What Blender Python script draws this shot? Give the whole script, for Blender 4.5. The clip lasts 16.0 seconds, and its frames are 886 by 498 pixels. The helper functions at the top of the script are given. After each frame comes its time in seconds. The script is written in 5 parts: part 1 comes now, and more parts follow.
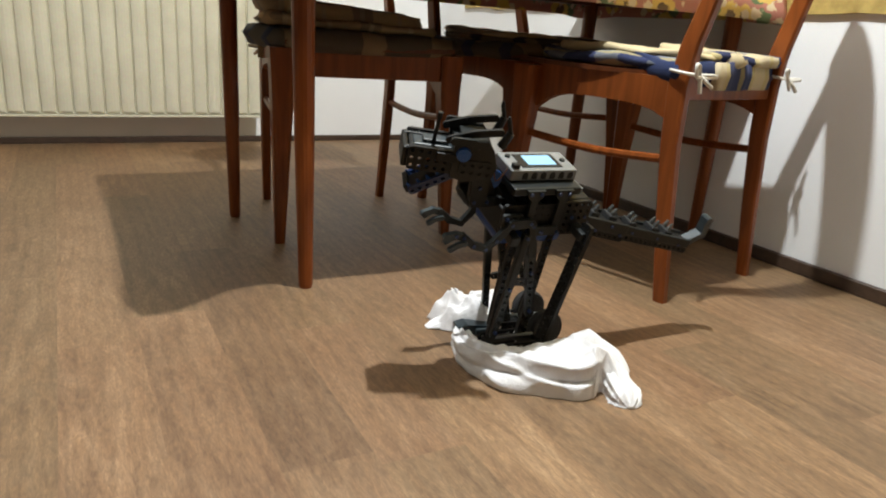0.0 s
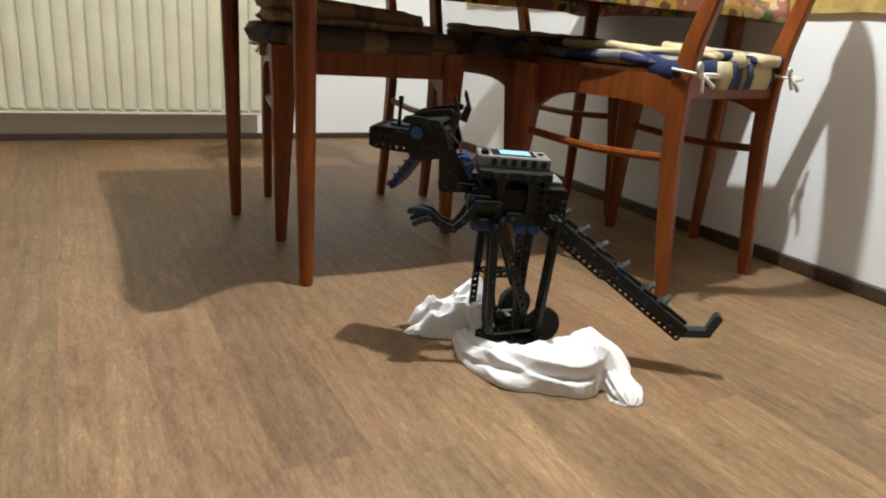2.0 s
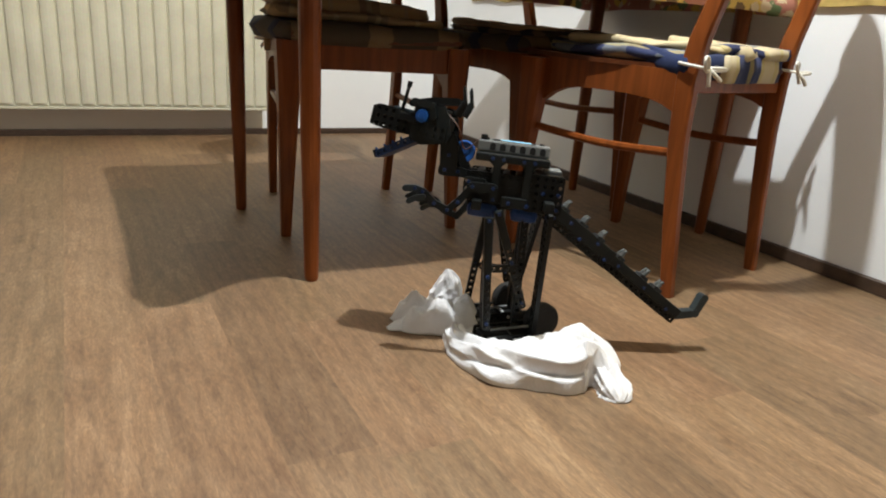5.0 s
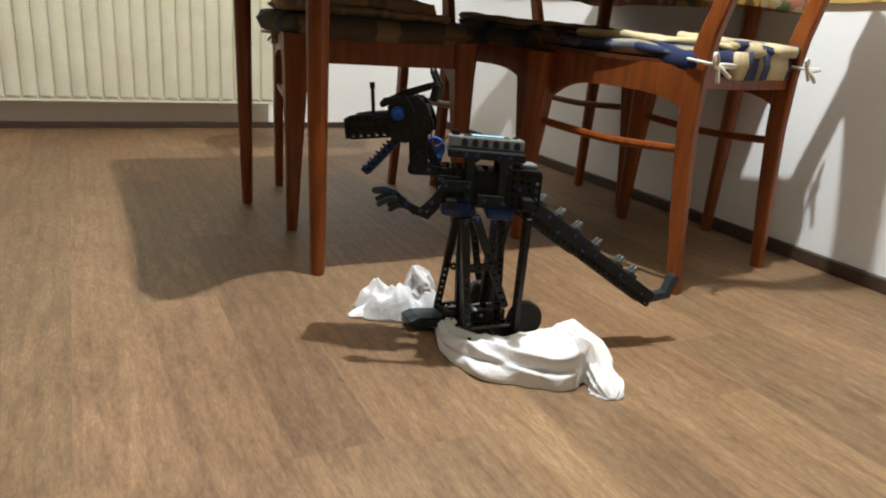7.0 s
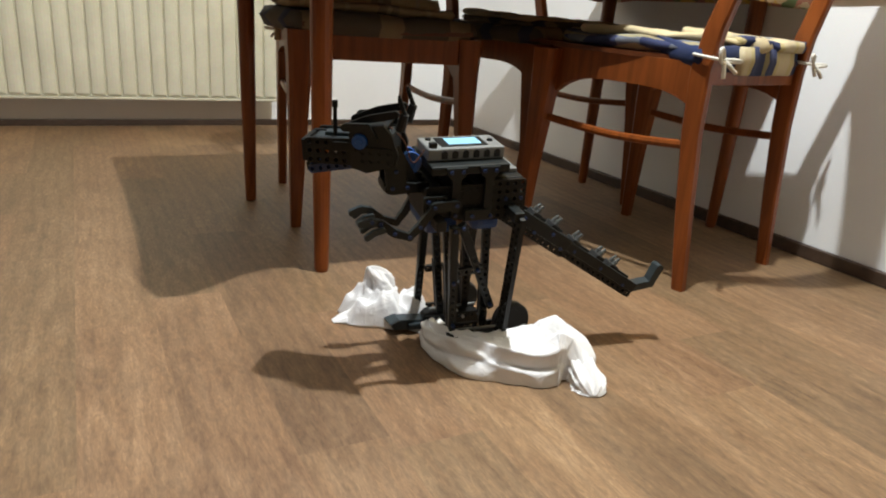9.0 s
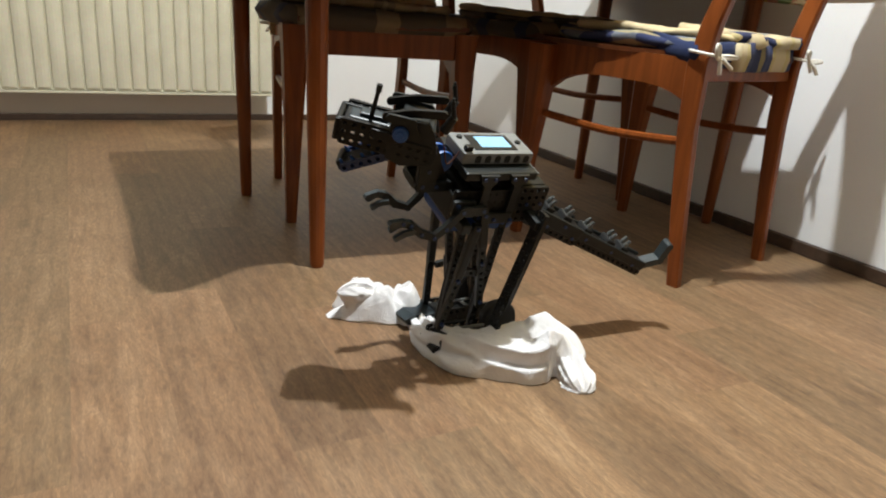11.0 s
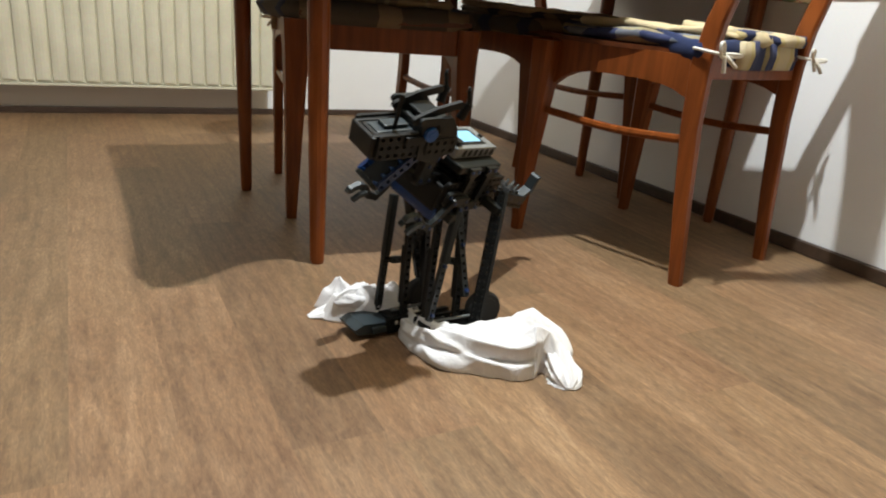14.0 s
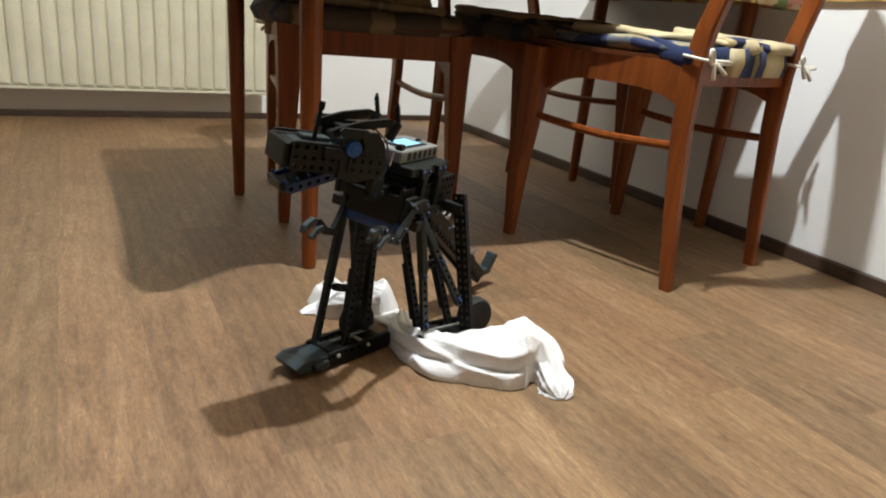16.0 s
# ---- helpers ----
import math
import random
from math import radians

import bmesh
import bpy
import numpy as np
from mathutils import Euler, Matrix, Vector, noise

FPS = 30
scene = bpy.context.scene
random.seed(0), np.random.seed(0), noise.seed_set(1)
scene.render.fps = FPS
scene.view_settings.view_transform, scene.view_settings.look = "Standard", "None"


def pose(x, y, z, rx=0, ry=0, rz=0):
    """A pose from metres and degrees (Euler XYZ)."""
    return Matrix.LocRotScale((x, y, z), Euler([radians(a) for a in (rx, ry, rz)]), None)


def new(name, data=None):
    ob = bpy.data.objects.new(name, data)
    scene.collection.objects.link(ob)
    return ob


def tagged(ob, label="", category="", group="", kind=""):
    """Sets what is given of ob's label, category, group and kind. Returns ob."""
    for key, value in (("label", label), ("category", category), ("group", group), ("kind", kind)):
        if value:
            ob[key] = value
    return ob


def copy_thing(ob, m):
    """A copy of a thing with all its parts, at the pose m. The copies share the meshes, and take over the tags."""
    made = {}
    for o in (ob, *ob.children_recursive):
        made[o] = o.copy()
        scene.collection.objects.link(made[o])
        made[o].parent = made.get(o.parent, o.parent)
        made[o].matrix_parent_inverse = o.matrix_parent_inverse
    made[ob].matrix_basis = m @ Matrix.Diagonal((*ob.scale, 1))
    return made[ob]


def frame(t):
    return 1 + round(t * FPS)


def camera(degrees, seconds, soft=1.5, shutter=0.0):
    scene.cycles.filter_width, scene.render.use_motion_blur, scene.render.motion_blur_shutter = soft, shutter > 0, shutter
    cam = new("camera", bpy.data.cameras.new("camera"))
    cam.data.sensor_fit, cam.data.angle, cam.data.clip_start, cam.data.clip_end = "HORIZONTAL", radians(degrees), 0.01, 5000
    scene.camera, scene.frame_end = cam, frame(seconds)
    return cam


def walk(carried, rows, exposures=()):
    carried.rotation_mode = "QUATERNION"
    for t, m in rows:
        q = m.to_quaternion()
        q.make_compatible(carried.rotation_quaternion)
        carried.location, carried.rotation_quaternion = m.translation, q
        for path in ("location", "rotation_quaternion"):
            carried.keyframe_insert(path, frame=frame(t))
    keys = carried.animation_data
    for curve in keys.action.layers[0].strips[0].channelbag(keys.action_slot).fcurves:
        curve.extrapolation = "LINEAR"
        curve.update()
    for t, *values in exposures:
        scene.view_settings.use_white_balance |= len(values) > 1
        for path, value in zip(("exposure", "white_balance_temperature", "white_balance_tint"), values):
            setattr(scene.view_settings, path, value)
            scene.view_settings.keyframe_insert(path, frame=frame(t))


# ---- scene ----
cam = camera(65.0, 16.0, 2.0, 0.4)
walk(cam, [
    (0, pose(-0.0004, -0.0003, 0.5314, 72.43, -3.95, -27.81)),
    (0.5, pose(0.0005, -0.0013, 0.5310, 72.49, -4.04, -27.80)),
    (1, pose(-0.0009, 0.0010, 0.5299, 72.43, -4.19, -27.70)),
    (1.5, pose(-0.0004, 0.0018, 0.5304, 72.31, -4.12, -27.76)),
    (2, pose(0.0001, 0.0006, 0.5323, 72.24, -4.12, -27.67)),
    (2.5, pose(0.0019, 0.0054, 0.5291, 72.24, -4.12, -27.69)),
    (3, pose(0.0014, -0.0002, 0.5316, 72.16, -4.19, -27.62)),
    (3.5, pose(-0.0000, -0.0000, 0.5300, 72.08, -4.03, -27.41)),
    (4, pose(0.0026, 0.0008, 0.5309, 71.98, -4.01, -27.38)),
    (6.5, pose(-0.0014, 0.0044, 0.5281, 71.62, -4.14, -26.85)),
    (7, pose(-0.0022, 0.0056, 0.5297, 71.42, -4.31, -26.81)),
    (7.5, pose(-0.0023, 0.0088, 0.5275, 71.30, -4.23, -27.01)),
    (8, pose(-0.0022, 0.0095, 0.5276, 71.25, -4.11, -26.87)),
    (8.5, pose(-0.0030, 0.0101, 0.5249, 71.27, -4.13, -26.81)),
    (9, pose(-0.0028, 0.0103, 0.5247, 71.25, -4.21, -26.60)),
    (11.5, pose(-0.0019, 0.0112, 0.5260, 70.79, -4.41, -26.92)),
    (12, pose(-0.0028, 0.0109, 0.5260, 70.73, -4.49, -26.57)),
    (12.5, pose(-0.0039, 0.0137, 0.5250, 70.58, -4.73, -26.54)),
    (13, pose(-0.0034, 0.0142, 0.5249, 70.45, -4.91, -26.54)),
    (13.5, pose(-0.0005, 0.0192, 0.5234, 70.61, -4.86, -26.72)),
    (14, pose(-0.0011, 0.0194, 0.5262, 70.50, -4.83, -26.79)),
    (14.5, pose(-0.0002, 0.0191, 0.5275, 70.35, -4.98, -26.73)),
    (15, pose(0.0005, 0.0162, 0.5254, 70.61, -5.15, -26.75)),
    (15.5, pose(-0.0001, 0.0161, 0.5270, 70.57, -5.16, -27.00)),
    (16, pose(0.0036, 0.0129, 0.5300, 70.87, -5.10, -27.11)),
])

# ---- light: one lamp hangs over the room ----
world = bpy.data.worlds.new("world")
scene.world = world
world.use_nodes = True
world.node_tree.nodes["Background"].inputs["Color"].default_value = (0.010, 0.009, 0.008, 1)
lamp = bpy.data.lights.new("ceiling_lamp", "POINT")
lamp.energy, lamp.color, lamp.shadow_soft_size = 190, (0.935, 0.985, 1.0), 0.028
new("ceiling_lamp", lamp).location = (0.65, 0.98, 2.1)
scene.view_settings.exposure = 0.0

# ---- materials ----
def material(name, rough=0.5, metal=0.0):
    m = bpy.data.materials.new(name)
    m.use_nodes = True
    nt = m.node_tree
    b = nt.nodes["Principled BSDF"]
    b.inputs["Roughness"].default_value = rough
    b.inputs["Metallic"].default_value = metal
    return m, nt, b


def node(nt, kind, **vals):
    n = nt.nodes.new(kind)
    for k, v in vals.items():
        n.inputs[k].default_value = v
    return n


def coords(nt, scale=(1, 1, 1), shift=None):
    tc = nt.nodes.new("ShaderNodeTexCoord")
    mp = nt.nodes.new("ShaderNodeMapping")
    mp.inputs["Scale"].default_value = scale
    nt.links.new(tc.outputs["Object"], mp.inputs["Vector"])
    if shift:
        nt.links.new(shift, mp.inputs["Location"])
    return mp.outputs["Vector"]


def ramp(nt, fac, stops):
    r = nt.nodes.new("ShaderNodeValToRGB")
    e = r.color_ramp.elements
    while len(e) < len(stops):
        e.new(0.5)
    for el, (pos, col) in zip(e, stops):
        el.position, el.color = pos, (*col, 1)
    nt.links.new(fac, r.inputs["Fac"])
    return r.outputs["Color"]


def mixed(nt, fac, a, b, how="MIX"):
    n = nt.nodes.new("ShaderNodeMix")
    n.data_type, n.blend_type = "RGBA", how
    for sock, val in ((n.inputs["Factor"], fac), (n.inputs["A"], a), (n.inputs["B"], b)):
        if isinstance(val, (int, float)):
            sock.default_value = val
        elif isinstance(val, tuple):
            sock.default_value = (*val, 1)
        else:
            nt.links.new(val, sock)
    return n.outputs["Result"]


def bump(nt, b, height, strength=0.2, distance=0.002):
    n = node(nt, "ShaderNodeBump", Strength=strength, Distance=distance)
    nt.links.new(height, n.inputs["Height"])
    nt.links.new(n.outputs["Normal"], b.inputs["Normal"])


def mottled(name, base, dark, scale=30, rough=0.5, fine=300, bumps=0.15, rough_var=0.1, amount=1.0):
    """A surface with broad stains and a fine grain."""
    m, nt, b = material(name, rough)
    v = coords(nt)
    n1 = node(nt, "ShaderNodeTexNoise", Scale=scale, Detail=4.0)
    n2 = node(nt, "ShaderNodeTexNoise", Scale=fine, Detail=2.0)
    nt.links.new(v, n1.inputs["Vector"])
    nt.links.new(v, n2.inputs["Vector"])
    c = ramp(nt, n1.outputs["Fac"], [(0.3, dark), (0.65, base)])
    c = mixed(nt, 0.25 * amount, c, n2.outputs["Color"], "SOFT_LIGHT")
    nt.links.new(c, b.inputs["Base Color"])
    mr = node(nt, "ShaderNodeMapRange")
    mr.inputs["To Min"].default_value = rough - rough_var
    mr.inputs["To Max"].default_value = rough + rough_var
    nt.links.new(n1.outputs["Fac"], mr.inputs["Value"])
    nt.links.new(mr.outputs["Result"], b.inputs["Roughness"])
    bump(nt, b, n2.outputs["Fac"], bumps, 0.001)
    return m


def wood(name, light, dark, rough=0.35, grain=(60, 60, 5)):
    m, nt, b = material(name, rough)
    info = nt.nodes.new("ShaderNodeObjectInfo")
    v = coords(nt, grain, info.outputs["Random"])
    n1 = node(nt, "ShaderNodeTexNoise", Scale=1.0, Detail=5.0, Distortion=0.6)
    nt.links.new(v, n1.inputs["Vector"])
    n2 = node(nt, "ShaderNodeTexNoise", Scale=6.0, Detail=3.0)
    nt.links.new(coords(nt), n2.inputs["Vector"])
    c = ramp(nt, n1.outputs["Fac"], [(0.3, dark), (0.6, light)])
    c = mixed(nt, 0.35, c, ramp(nt, n2.outputs["Fac"], [(0.35, dark), (0.7, light)]))
    nt.links.new(c, b.inputs["Base Color"])
    bump(nt, b, n1.outputs["Fac"], 0.1, 0.001)
    return m


def plank_material():
    """Printed oak vinyl: flat-sawn loops, short pores, pale flecks, each board with its own tone."""
    m, nt, b = material("vinyl_plank", 0.5)
    info = nt.nodes.new("ShaderNodeObjectInfo")
    mul = node(nt, "ShaderNodeMath")
    mul.operation = "MULTIPLY"
    mul.inputs[1].default_value = 40
    nt.links.new(info.outputs["Random"], mul.inputs[0])
    shift = mul.outputs[0]

    def grain(scale, detail, rough, distortion):
        n = node(nt, "ShaderNodeTexNoise", Scale=1.0, Detail=detail, Roughness=rough, Distortion=distortion)
        nt.links.new(coords(nt, scale, shift), n.inputs["Vector"])
        return n.outputs["Fac"]

    broad = grain((26, 5.0, 1), 6.0, 0.6, 1.6)
    pores = grain((250, 44, 1), 3.0, 0.7, 0.8)
    flecks = grain((48, 26, 1), 6.0, 0.75, 2.2)
    cloud = grain((7, 2.6, 1), 2.0, 0.5, 1.5)
    wv = node(nt, "ShaderNodeTexWave", Scale=1.0, Distortion=9.0, Detail=3.0)
    wv.inputs["Detail Scale"].default_value = 0.9
    nt.links.new(coords(nt, (11, 2.0, 1), shift), wv.inputs["Vector"])
    c = ramp(nt, broad, [(0.25, (0.150, 0.084, 0.042)), (0.5, (0.203, 0.124, 0.066)), (0.75, (0.254, 0.167, 0.097))])
    c = mixed(nt, 0.20, c, ramp(nt, wv.outputs["Fac"], [(0.0, (0.26, 0.25, 0.24)), (0.30, (0.5, 0.5, 0.5)), (1.0, (0.62, 0.62, 0.61))]), "OVERLAY")
    c = mixed(nt, 0.40, c, ramp(nt, flecks, [(0.34, (0.33, 0.32, 0.31)), (0.5, (0.5, 0.5, 0.5)), (0.70, (0.74, 0.74, 0.72))]), "OVERLAY")
    c = mixed(nt, 0.46, c, ramp(nt, pores, [(0.32, (0.27, 0.26, 0.25)), (0.5, (0.5, 0.5, 0.5)), (0.68, (0.80, 0.80, 0.78))]), "OVERLAY")
    c = mixed(nt, 0.5, c, ramp(nt, cloud, [(0.3, (0.36, 0.35, 0.34)), (0.7, (0.60, 0.60, 0.60))]), "OVERLAY")
    tint = ramp(nt, info.outputs["Random"], [(0.0, (0.430, 0.405, 0.385)), (0.3, (0.470, 0.475, 0.445)), (0.65, (0.530, 0.490, 0.465)), (1.0, (0.630, 0.620, 0.590))])
    c = mixed(nt, 1.0, c, tint, "OVERLAY")
    nt.links.new(c, b.inputs["Base Color"])
    mr = node(nt, "ShaderNodeMapRange")
    mr.inputs["To Min"].default_value, mr.inputs["To Max"].default_value = 0.46, 0.62
    nt.links.new(broad, mr.inputs["Value"])
    nt.links.new(mr.outputs["Result"], b.inputs["Roughness"])
    bump(nt, b, pores, 0.12, 0.0008)
    return m


def plaid(name, base, stripes):
    """Woven check: bands of colour along two ways."""
    m, nt, b = material(name, 0.9)
    tc = nt.nodes.new("ShaderNodeTexCoord")
    sep = nt.nodes.new("ShaderNodeSeparateXYZ")
    nt.links.new(tc.outputs["Object"], sep.inputs["Vector"])
    c = base
    for axis, period, width, col, fac in stripes:
        mod = node(nt, "ShaderNodeMath")
        mod.operation = "PINGPONG"
        mod.inputs[1].default_value = period
        nt.links.new(sep.outputs[axis], mod.inputs[0])
        lt = node(nt, "ShaderNodeMath")
        lt.operation = "LESS_THAN"
        lt.inputs[1].default_value = width
        nt.links.new(mod.outputs[0], lt.inputs[0])
        f = node(nt, "ShaderNodeMath")
        f.operation = "MULTIPLY"
        f.inputs[1].default_value = fac
        nt.links.new(lt.outputs[0], f.inputs[0])
        c = mixed(nt, f.outputs[0], c, col)
    n2 = node(nt, "ShaderNodeTexNoise", Scale=420.0, Detail=2.0)
    nt.links.new(tc.outputs["Object"], n2.inputs["Vector"])
    c = mixed(nt, 0.35, c, n2.outputs["Color"], "SOFT_LIGHT")
    nt.links.new(c, b.inputs["Base Color"])
    bump(nt, b, n2.outputs["Fac"], 0.3, 0.001)
    return m


def floral():
    """Printed cloth: yellow sunflowers with brown hearts, green leaves on a dusty red ground."""
    m, nt, b = material("floral_cloth", 0.75)
    v = coords(nt)
    c = (0.42, 0.17, 0.12)
    for scale, size, col in ((16, 0.42, (0.12, 0.17, 0.07)), (11, 0.40, (0.62, 0.42, 0.10)), (11, 0.2, (0.14, 0.08, 0.03)), (23, 0.3, (0.62, 0.5, 0.32))):
        vo = node(nt, "ShaderNodeTexVoronoi", Scale=float(scale), Randomness=0.8)
        dist = node(nt, "ShaderNodeTexNoise", Scale=90.0, Detail=1.0)
        nt.links.new(v, dist.inputs["Vector"])
        vv = mixed(nt, 0.02, v, dist.outputs["Color"])
        nt.links.new(vv, vo.inputs["Vector"])
        lt = node(nt, "ShaderNodeMath")
        lt.operation = "LESS_THAN"
        lt.inputs[1].default_value = size
        nt.links.new(vo.outputs["Distance"], lt.inputs[0])
        c = mixed(nt, lt.outputs[0], c, col)
    n2 = node(nt, "ShaderNodeTexNoise", Scale=500.0)
    nt.links.new(v, n2.inputs["Vector"])
    c = mixed(nt, 0.3, c, n2.outputs["Color"], "SOFT_LIGHT")
    nt.links.new(c, b.inputs["Base Color"])
    bump(nt, b, n2.outputs["Fac"], 0.2, 0.001)
    return m


def wrinkled(name, base, dark):
    """Thin cotton with small sharp creases and a weave."""
    m, nt, b = material(name, 0.92)
    v = coords(nt)
    n1 = node(nt, "ShaderNodeTexNoise", Scale=16.0, Detail=3.0, Distortion=0.8)
    n2 = node(nt, "ShaderNodeTexNoise", Scale=38.0, Detail=4.0, Distortion=1.5)
    n3 = node(nt, "ShaderNodeTexNoise", Scale=900.0, Detail=1.0)
    for n in (n1, n2, n3):
        nt.links.new(v, n.inputs["Vector"])
    nt.links.new(ramp(nt, n1.outputs["Fac"], [(0.3, dark), (0.6, base)]), b.inputs["Base Color"])
    ridge = ramp(nt, n2.outputs["Fac"], [(0.40, (0.2, 0.2, 0.2)), (0.5, (1, 1, 1)), (0.62, (0.3, 0.3, 0.3))])
    c = mixed(nt, 0.06, ridge, n3.outputs["Color"])
    bump(nt, b, c, 0.24, 0.0025)
    return m


def glowing(name, col, strength):
    m, nt, b = material(name, 0.25)
    v = coords(nt)
    n = node(nt, "ShaderNodeTexNoise", Scale=60.0)
    nt.links.new(v, n.inputs["Vector"])
    c = ramp(nt, n.outputs["Fac"], [(0.3, tuple(0.85 * x for x in col)), (0.7, col)])
    b.inputs["Base Color"].default_value = (0.03, 0.06, 0.08, 1)
    nt.links.new(c, b.inputs["Emission Color"])
    b.inputs["Emission Strength"].default_value = strength
    return m


WALL = mottled("white_wall_paint", (0.87, 0.87, 0.86), (0.83, 0.83, 0.815), 3, 0.75, 260, 0.12)
# Ceiling out of view, greyed so it throws back less fill light.
CEIL = mottled("bounce_cut_ceiling_paint", (0.40, 0.39, 0.37), (0.35, 0.34, 0.325), 3, 0.8, 200)
# Unseen walls: beige kept dark so less light bounces into the shade.
DIMWALL = mottled("bounce_cut_wall_paint", (0.25, 0.23, 0.20), (0.20, 0.185, 0.16), 3, 0.75, 260, 0.12)
OCHRE = mottled("ochre_wall_covering", (0.50, 0.36, 0.11), (0.36, 0.25, 0.07), 40, 0.6, 300, 0.5)
SKIRT = wood("dark_skirting_wood", (0.07, 0.04, 0.024), (0.035, 0.02, 0.012), 0.5, (40, 40, 40))
RADIATOR = mottled("cream_radiator_enamel", (0.68, 0.645, 0.50), (0.62, 0.585, 0.445), 9, 0.42, 120, 0.05)
RADDARK = mottled("radiator_edge_enamel", (0.55, 0.50, 0.38), (0.42, 0.38, 0.28), 20, 0.5)
PLANK = plank_material()
SUBFLOOR = mottled("sub_floor", (0.16, 0.10, 0.06), (0.10, 0.06, 0.035), 20, 0.6)
TEAK = wood("red_teak", (0.275, 0.074, 0.0150), (0.130, 0.031, 0.0062), 0.33, (45, 45, 4))
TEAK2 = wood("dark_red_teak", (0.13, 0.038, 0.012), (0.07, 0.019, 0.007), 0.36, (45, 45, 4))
FLORAL = floral()
QUILT = plaid("brown_plaid_quilt", (0.52, 0.36, 0.175), [(0, 0.11, 0.026, (0.045, 0.045, 0.06), 0.45), (1, 0.10, 0.024, (0.055, 0.05, 0.05), 0.4), (0, 0.05, 0.006, (0.45, 0.36, 0.22), 0.6)])
QUILT_DARK = plaid("dark_plaid_quilt", (0.075, 0.058, 0.042), [(0, 0.09, 0.03, (0.26, 0.18, 0.10), 0.7), (1, 0.08, 0.02, (0.02, 0.025, 0.06), 0.8)])
BEIGE = mottled("beige_cotton", (0.55, 0.455, 0.28), (0.46, 0.37, 0.215), 14, 0.9, 380, 0.35)
BLUEPLAID = plaid("blue_cream_plaid", (0.50, 0.42, 0.27), [(0, 0.10, 0.055, (0.014, 0.026, 0.095), 0.97), (1, 0.07, 0.03, (0.16, 0.17, 0.19), 0.85), (0, 0.03, 0.005, (0.45, 0.36, 0.12), 0.5)])
CORD = mottled("white_cotton_cord", (0.80, 0.77, 0.70), (0.68, 0.64, 0.56), 200, 0.9, 900, 0.5)
CLOTH = wrinkled("white_cotton_cloth", (0.84, 0.83, 0.835), (0.79, 0.775, 0.78))
BLACK = mottled("black_plastic", (0.0075, 0.0082, 0.008), (0.005, 0.0054, 0.0054), 40, 0.45, 500, 0.08)
GRAPHITE = mottled("graphite_plastic", (0.0135, 0.0165, 0.0165), (0.0085, 0.0105, 0.0105), 40, 0.42, 500, 0.08)
STEEL = mottled("slate_blue_plastic", (0.026, 0.038, 0.044), (0.018, 0.027, 0.032), 40, 0.4, 500, 0.08)
BLUE = mottled("blue_plastic", (0.010, 0.095, 0.37), (0.007, 0.065, 0.27), 60, 0.35, 500, 0.05)
DEEPBLUE = mottled("deep_blue_plastic", (0.006, 0.050, 0.22), (0.004, 0.034, 0.155), 60, 0.4, 500, 0.05)
BRAINGREY = mottled("light_grey_plastic", (0.205, 0.212, 0.210), (0.165, 0.172, 0.170), 40, 0.45, 600, 0.1)
AXLE = mottled("dull_grey_plastic", (0.10, 0.105, 0.10), (0.07, 0.072, 0.07), 60, 0.45, 500, 0.08)
RUBBER = mottled("black_rubber", (0.016, 0.016, 0.016), (0.010, 0.010, 0.010), 60, 0.75, 500, 0.3)
CHROME = mottled("bright_metal_pin", (0.55, 0.55, 0.53), (0.42, 0.42, 0.40), 60, 0.25, 500, 0.05)
NAVY = mottled("navy_cotton", (0.014, 0.026, 0.085), (0.009, 0.017, 0.058), 20, 0.9, 380, 0.35)
for m, level in ((BLACK, 0.28), (GRAPHITE, 0.3), (TEAK, 0.32), (TEAK2, 0.32)):
    for n in m.node_tree.nodes:
        if n.type == "BSDF_PRINCIPLED":
            n.inputs["Specular IOR Level"].default_value = level
PIN = mottled("dark_blue_plastic", (0.008, 0.032, 0.12), (0.006, 0.022, 0.085), 60, 0.4, 500, 0.05)
SCREEN = glowing("lit_blue_display", (0.38, 0.76, 0.97), 1.35)
WIRE = mottled("brown_wire", (0.10, 0.035, 0.015), (0.06, 0.02, 0.01), 100, 0.5)


# ---- mesh helpers ----
def part(name, bm, mat, parent=None, label="", smooth=False):
    me = bpy.data.meshes.new(name)
    bmesh.ops.remove_doubles(bm, verts=bm.verts[:], dist=1e-6)
    bmesh.ops.recalc_face_normals(bm, faces=bm.faces[:])
    bm.to_mesh(me)
    bm.free()
    me.materials.append(mat)
    if smooth:
        for p in me.polygons:
            p.use_smooth = True
    ob = new(name, me)
    ob.parent = parent
    if label:
        ob["label"] = label
    return ob


def thing(name, label, category, group="", kind=""):
    ob = new(name)
    ob.empty_display_size = 0.05
    return tagged(ob, label, category, group, kind)


def box(bm, lo, hi, bevel=0.0, m=None):
    x0, y0, z0 = lo
    x1, y1, z1 = hi
    g = bmesh.ops.create_cube(bm, size=1.0)["verts"]
    bmesh.ops.transform(bm, verts=g, matrix=Matrix.Translation(((x0 + x1) / 2, (y0 + y1) / 2, (z0 + z1) / 2)) @ Matrix.Diagonal((x1 - x0, y1 - y0, z1 - z0, 1)))
    if bevel:
        es = list({e for v in g for e in v.link_edges})
        r = bmesh.ops.bevel(bm, geom=es, offset=bevel, segments=2, profile=0.6, affect="EDGES")
        g = list({v for f in r["faces"] for v in f.verts} | {v for v in g if v.is_valid})
    if m is not None:
        bmesh.ops.transform(bm, verts=[v for v in g if v.is_valid], matrix=m)


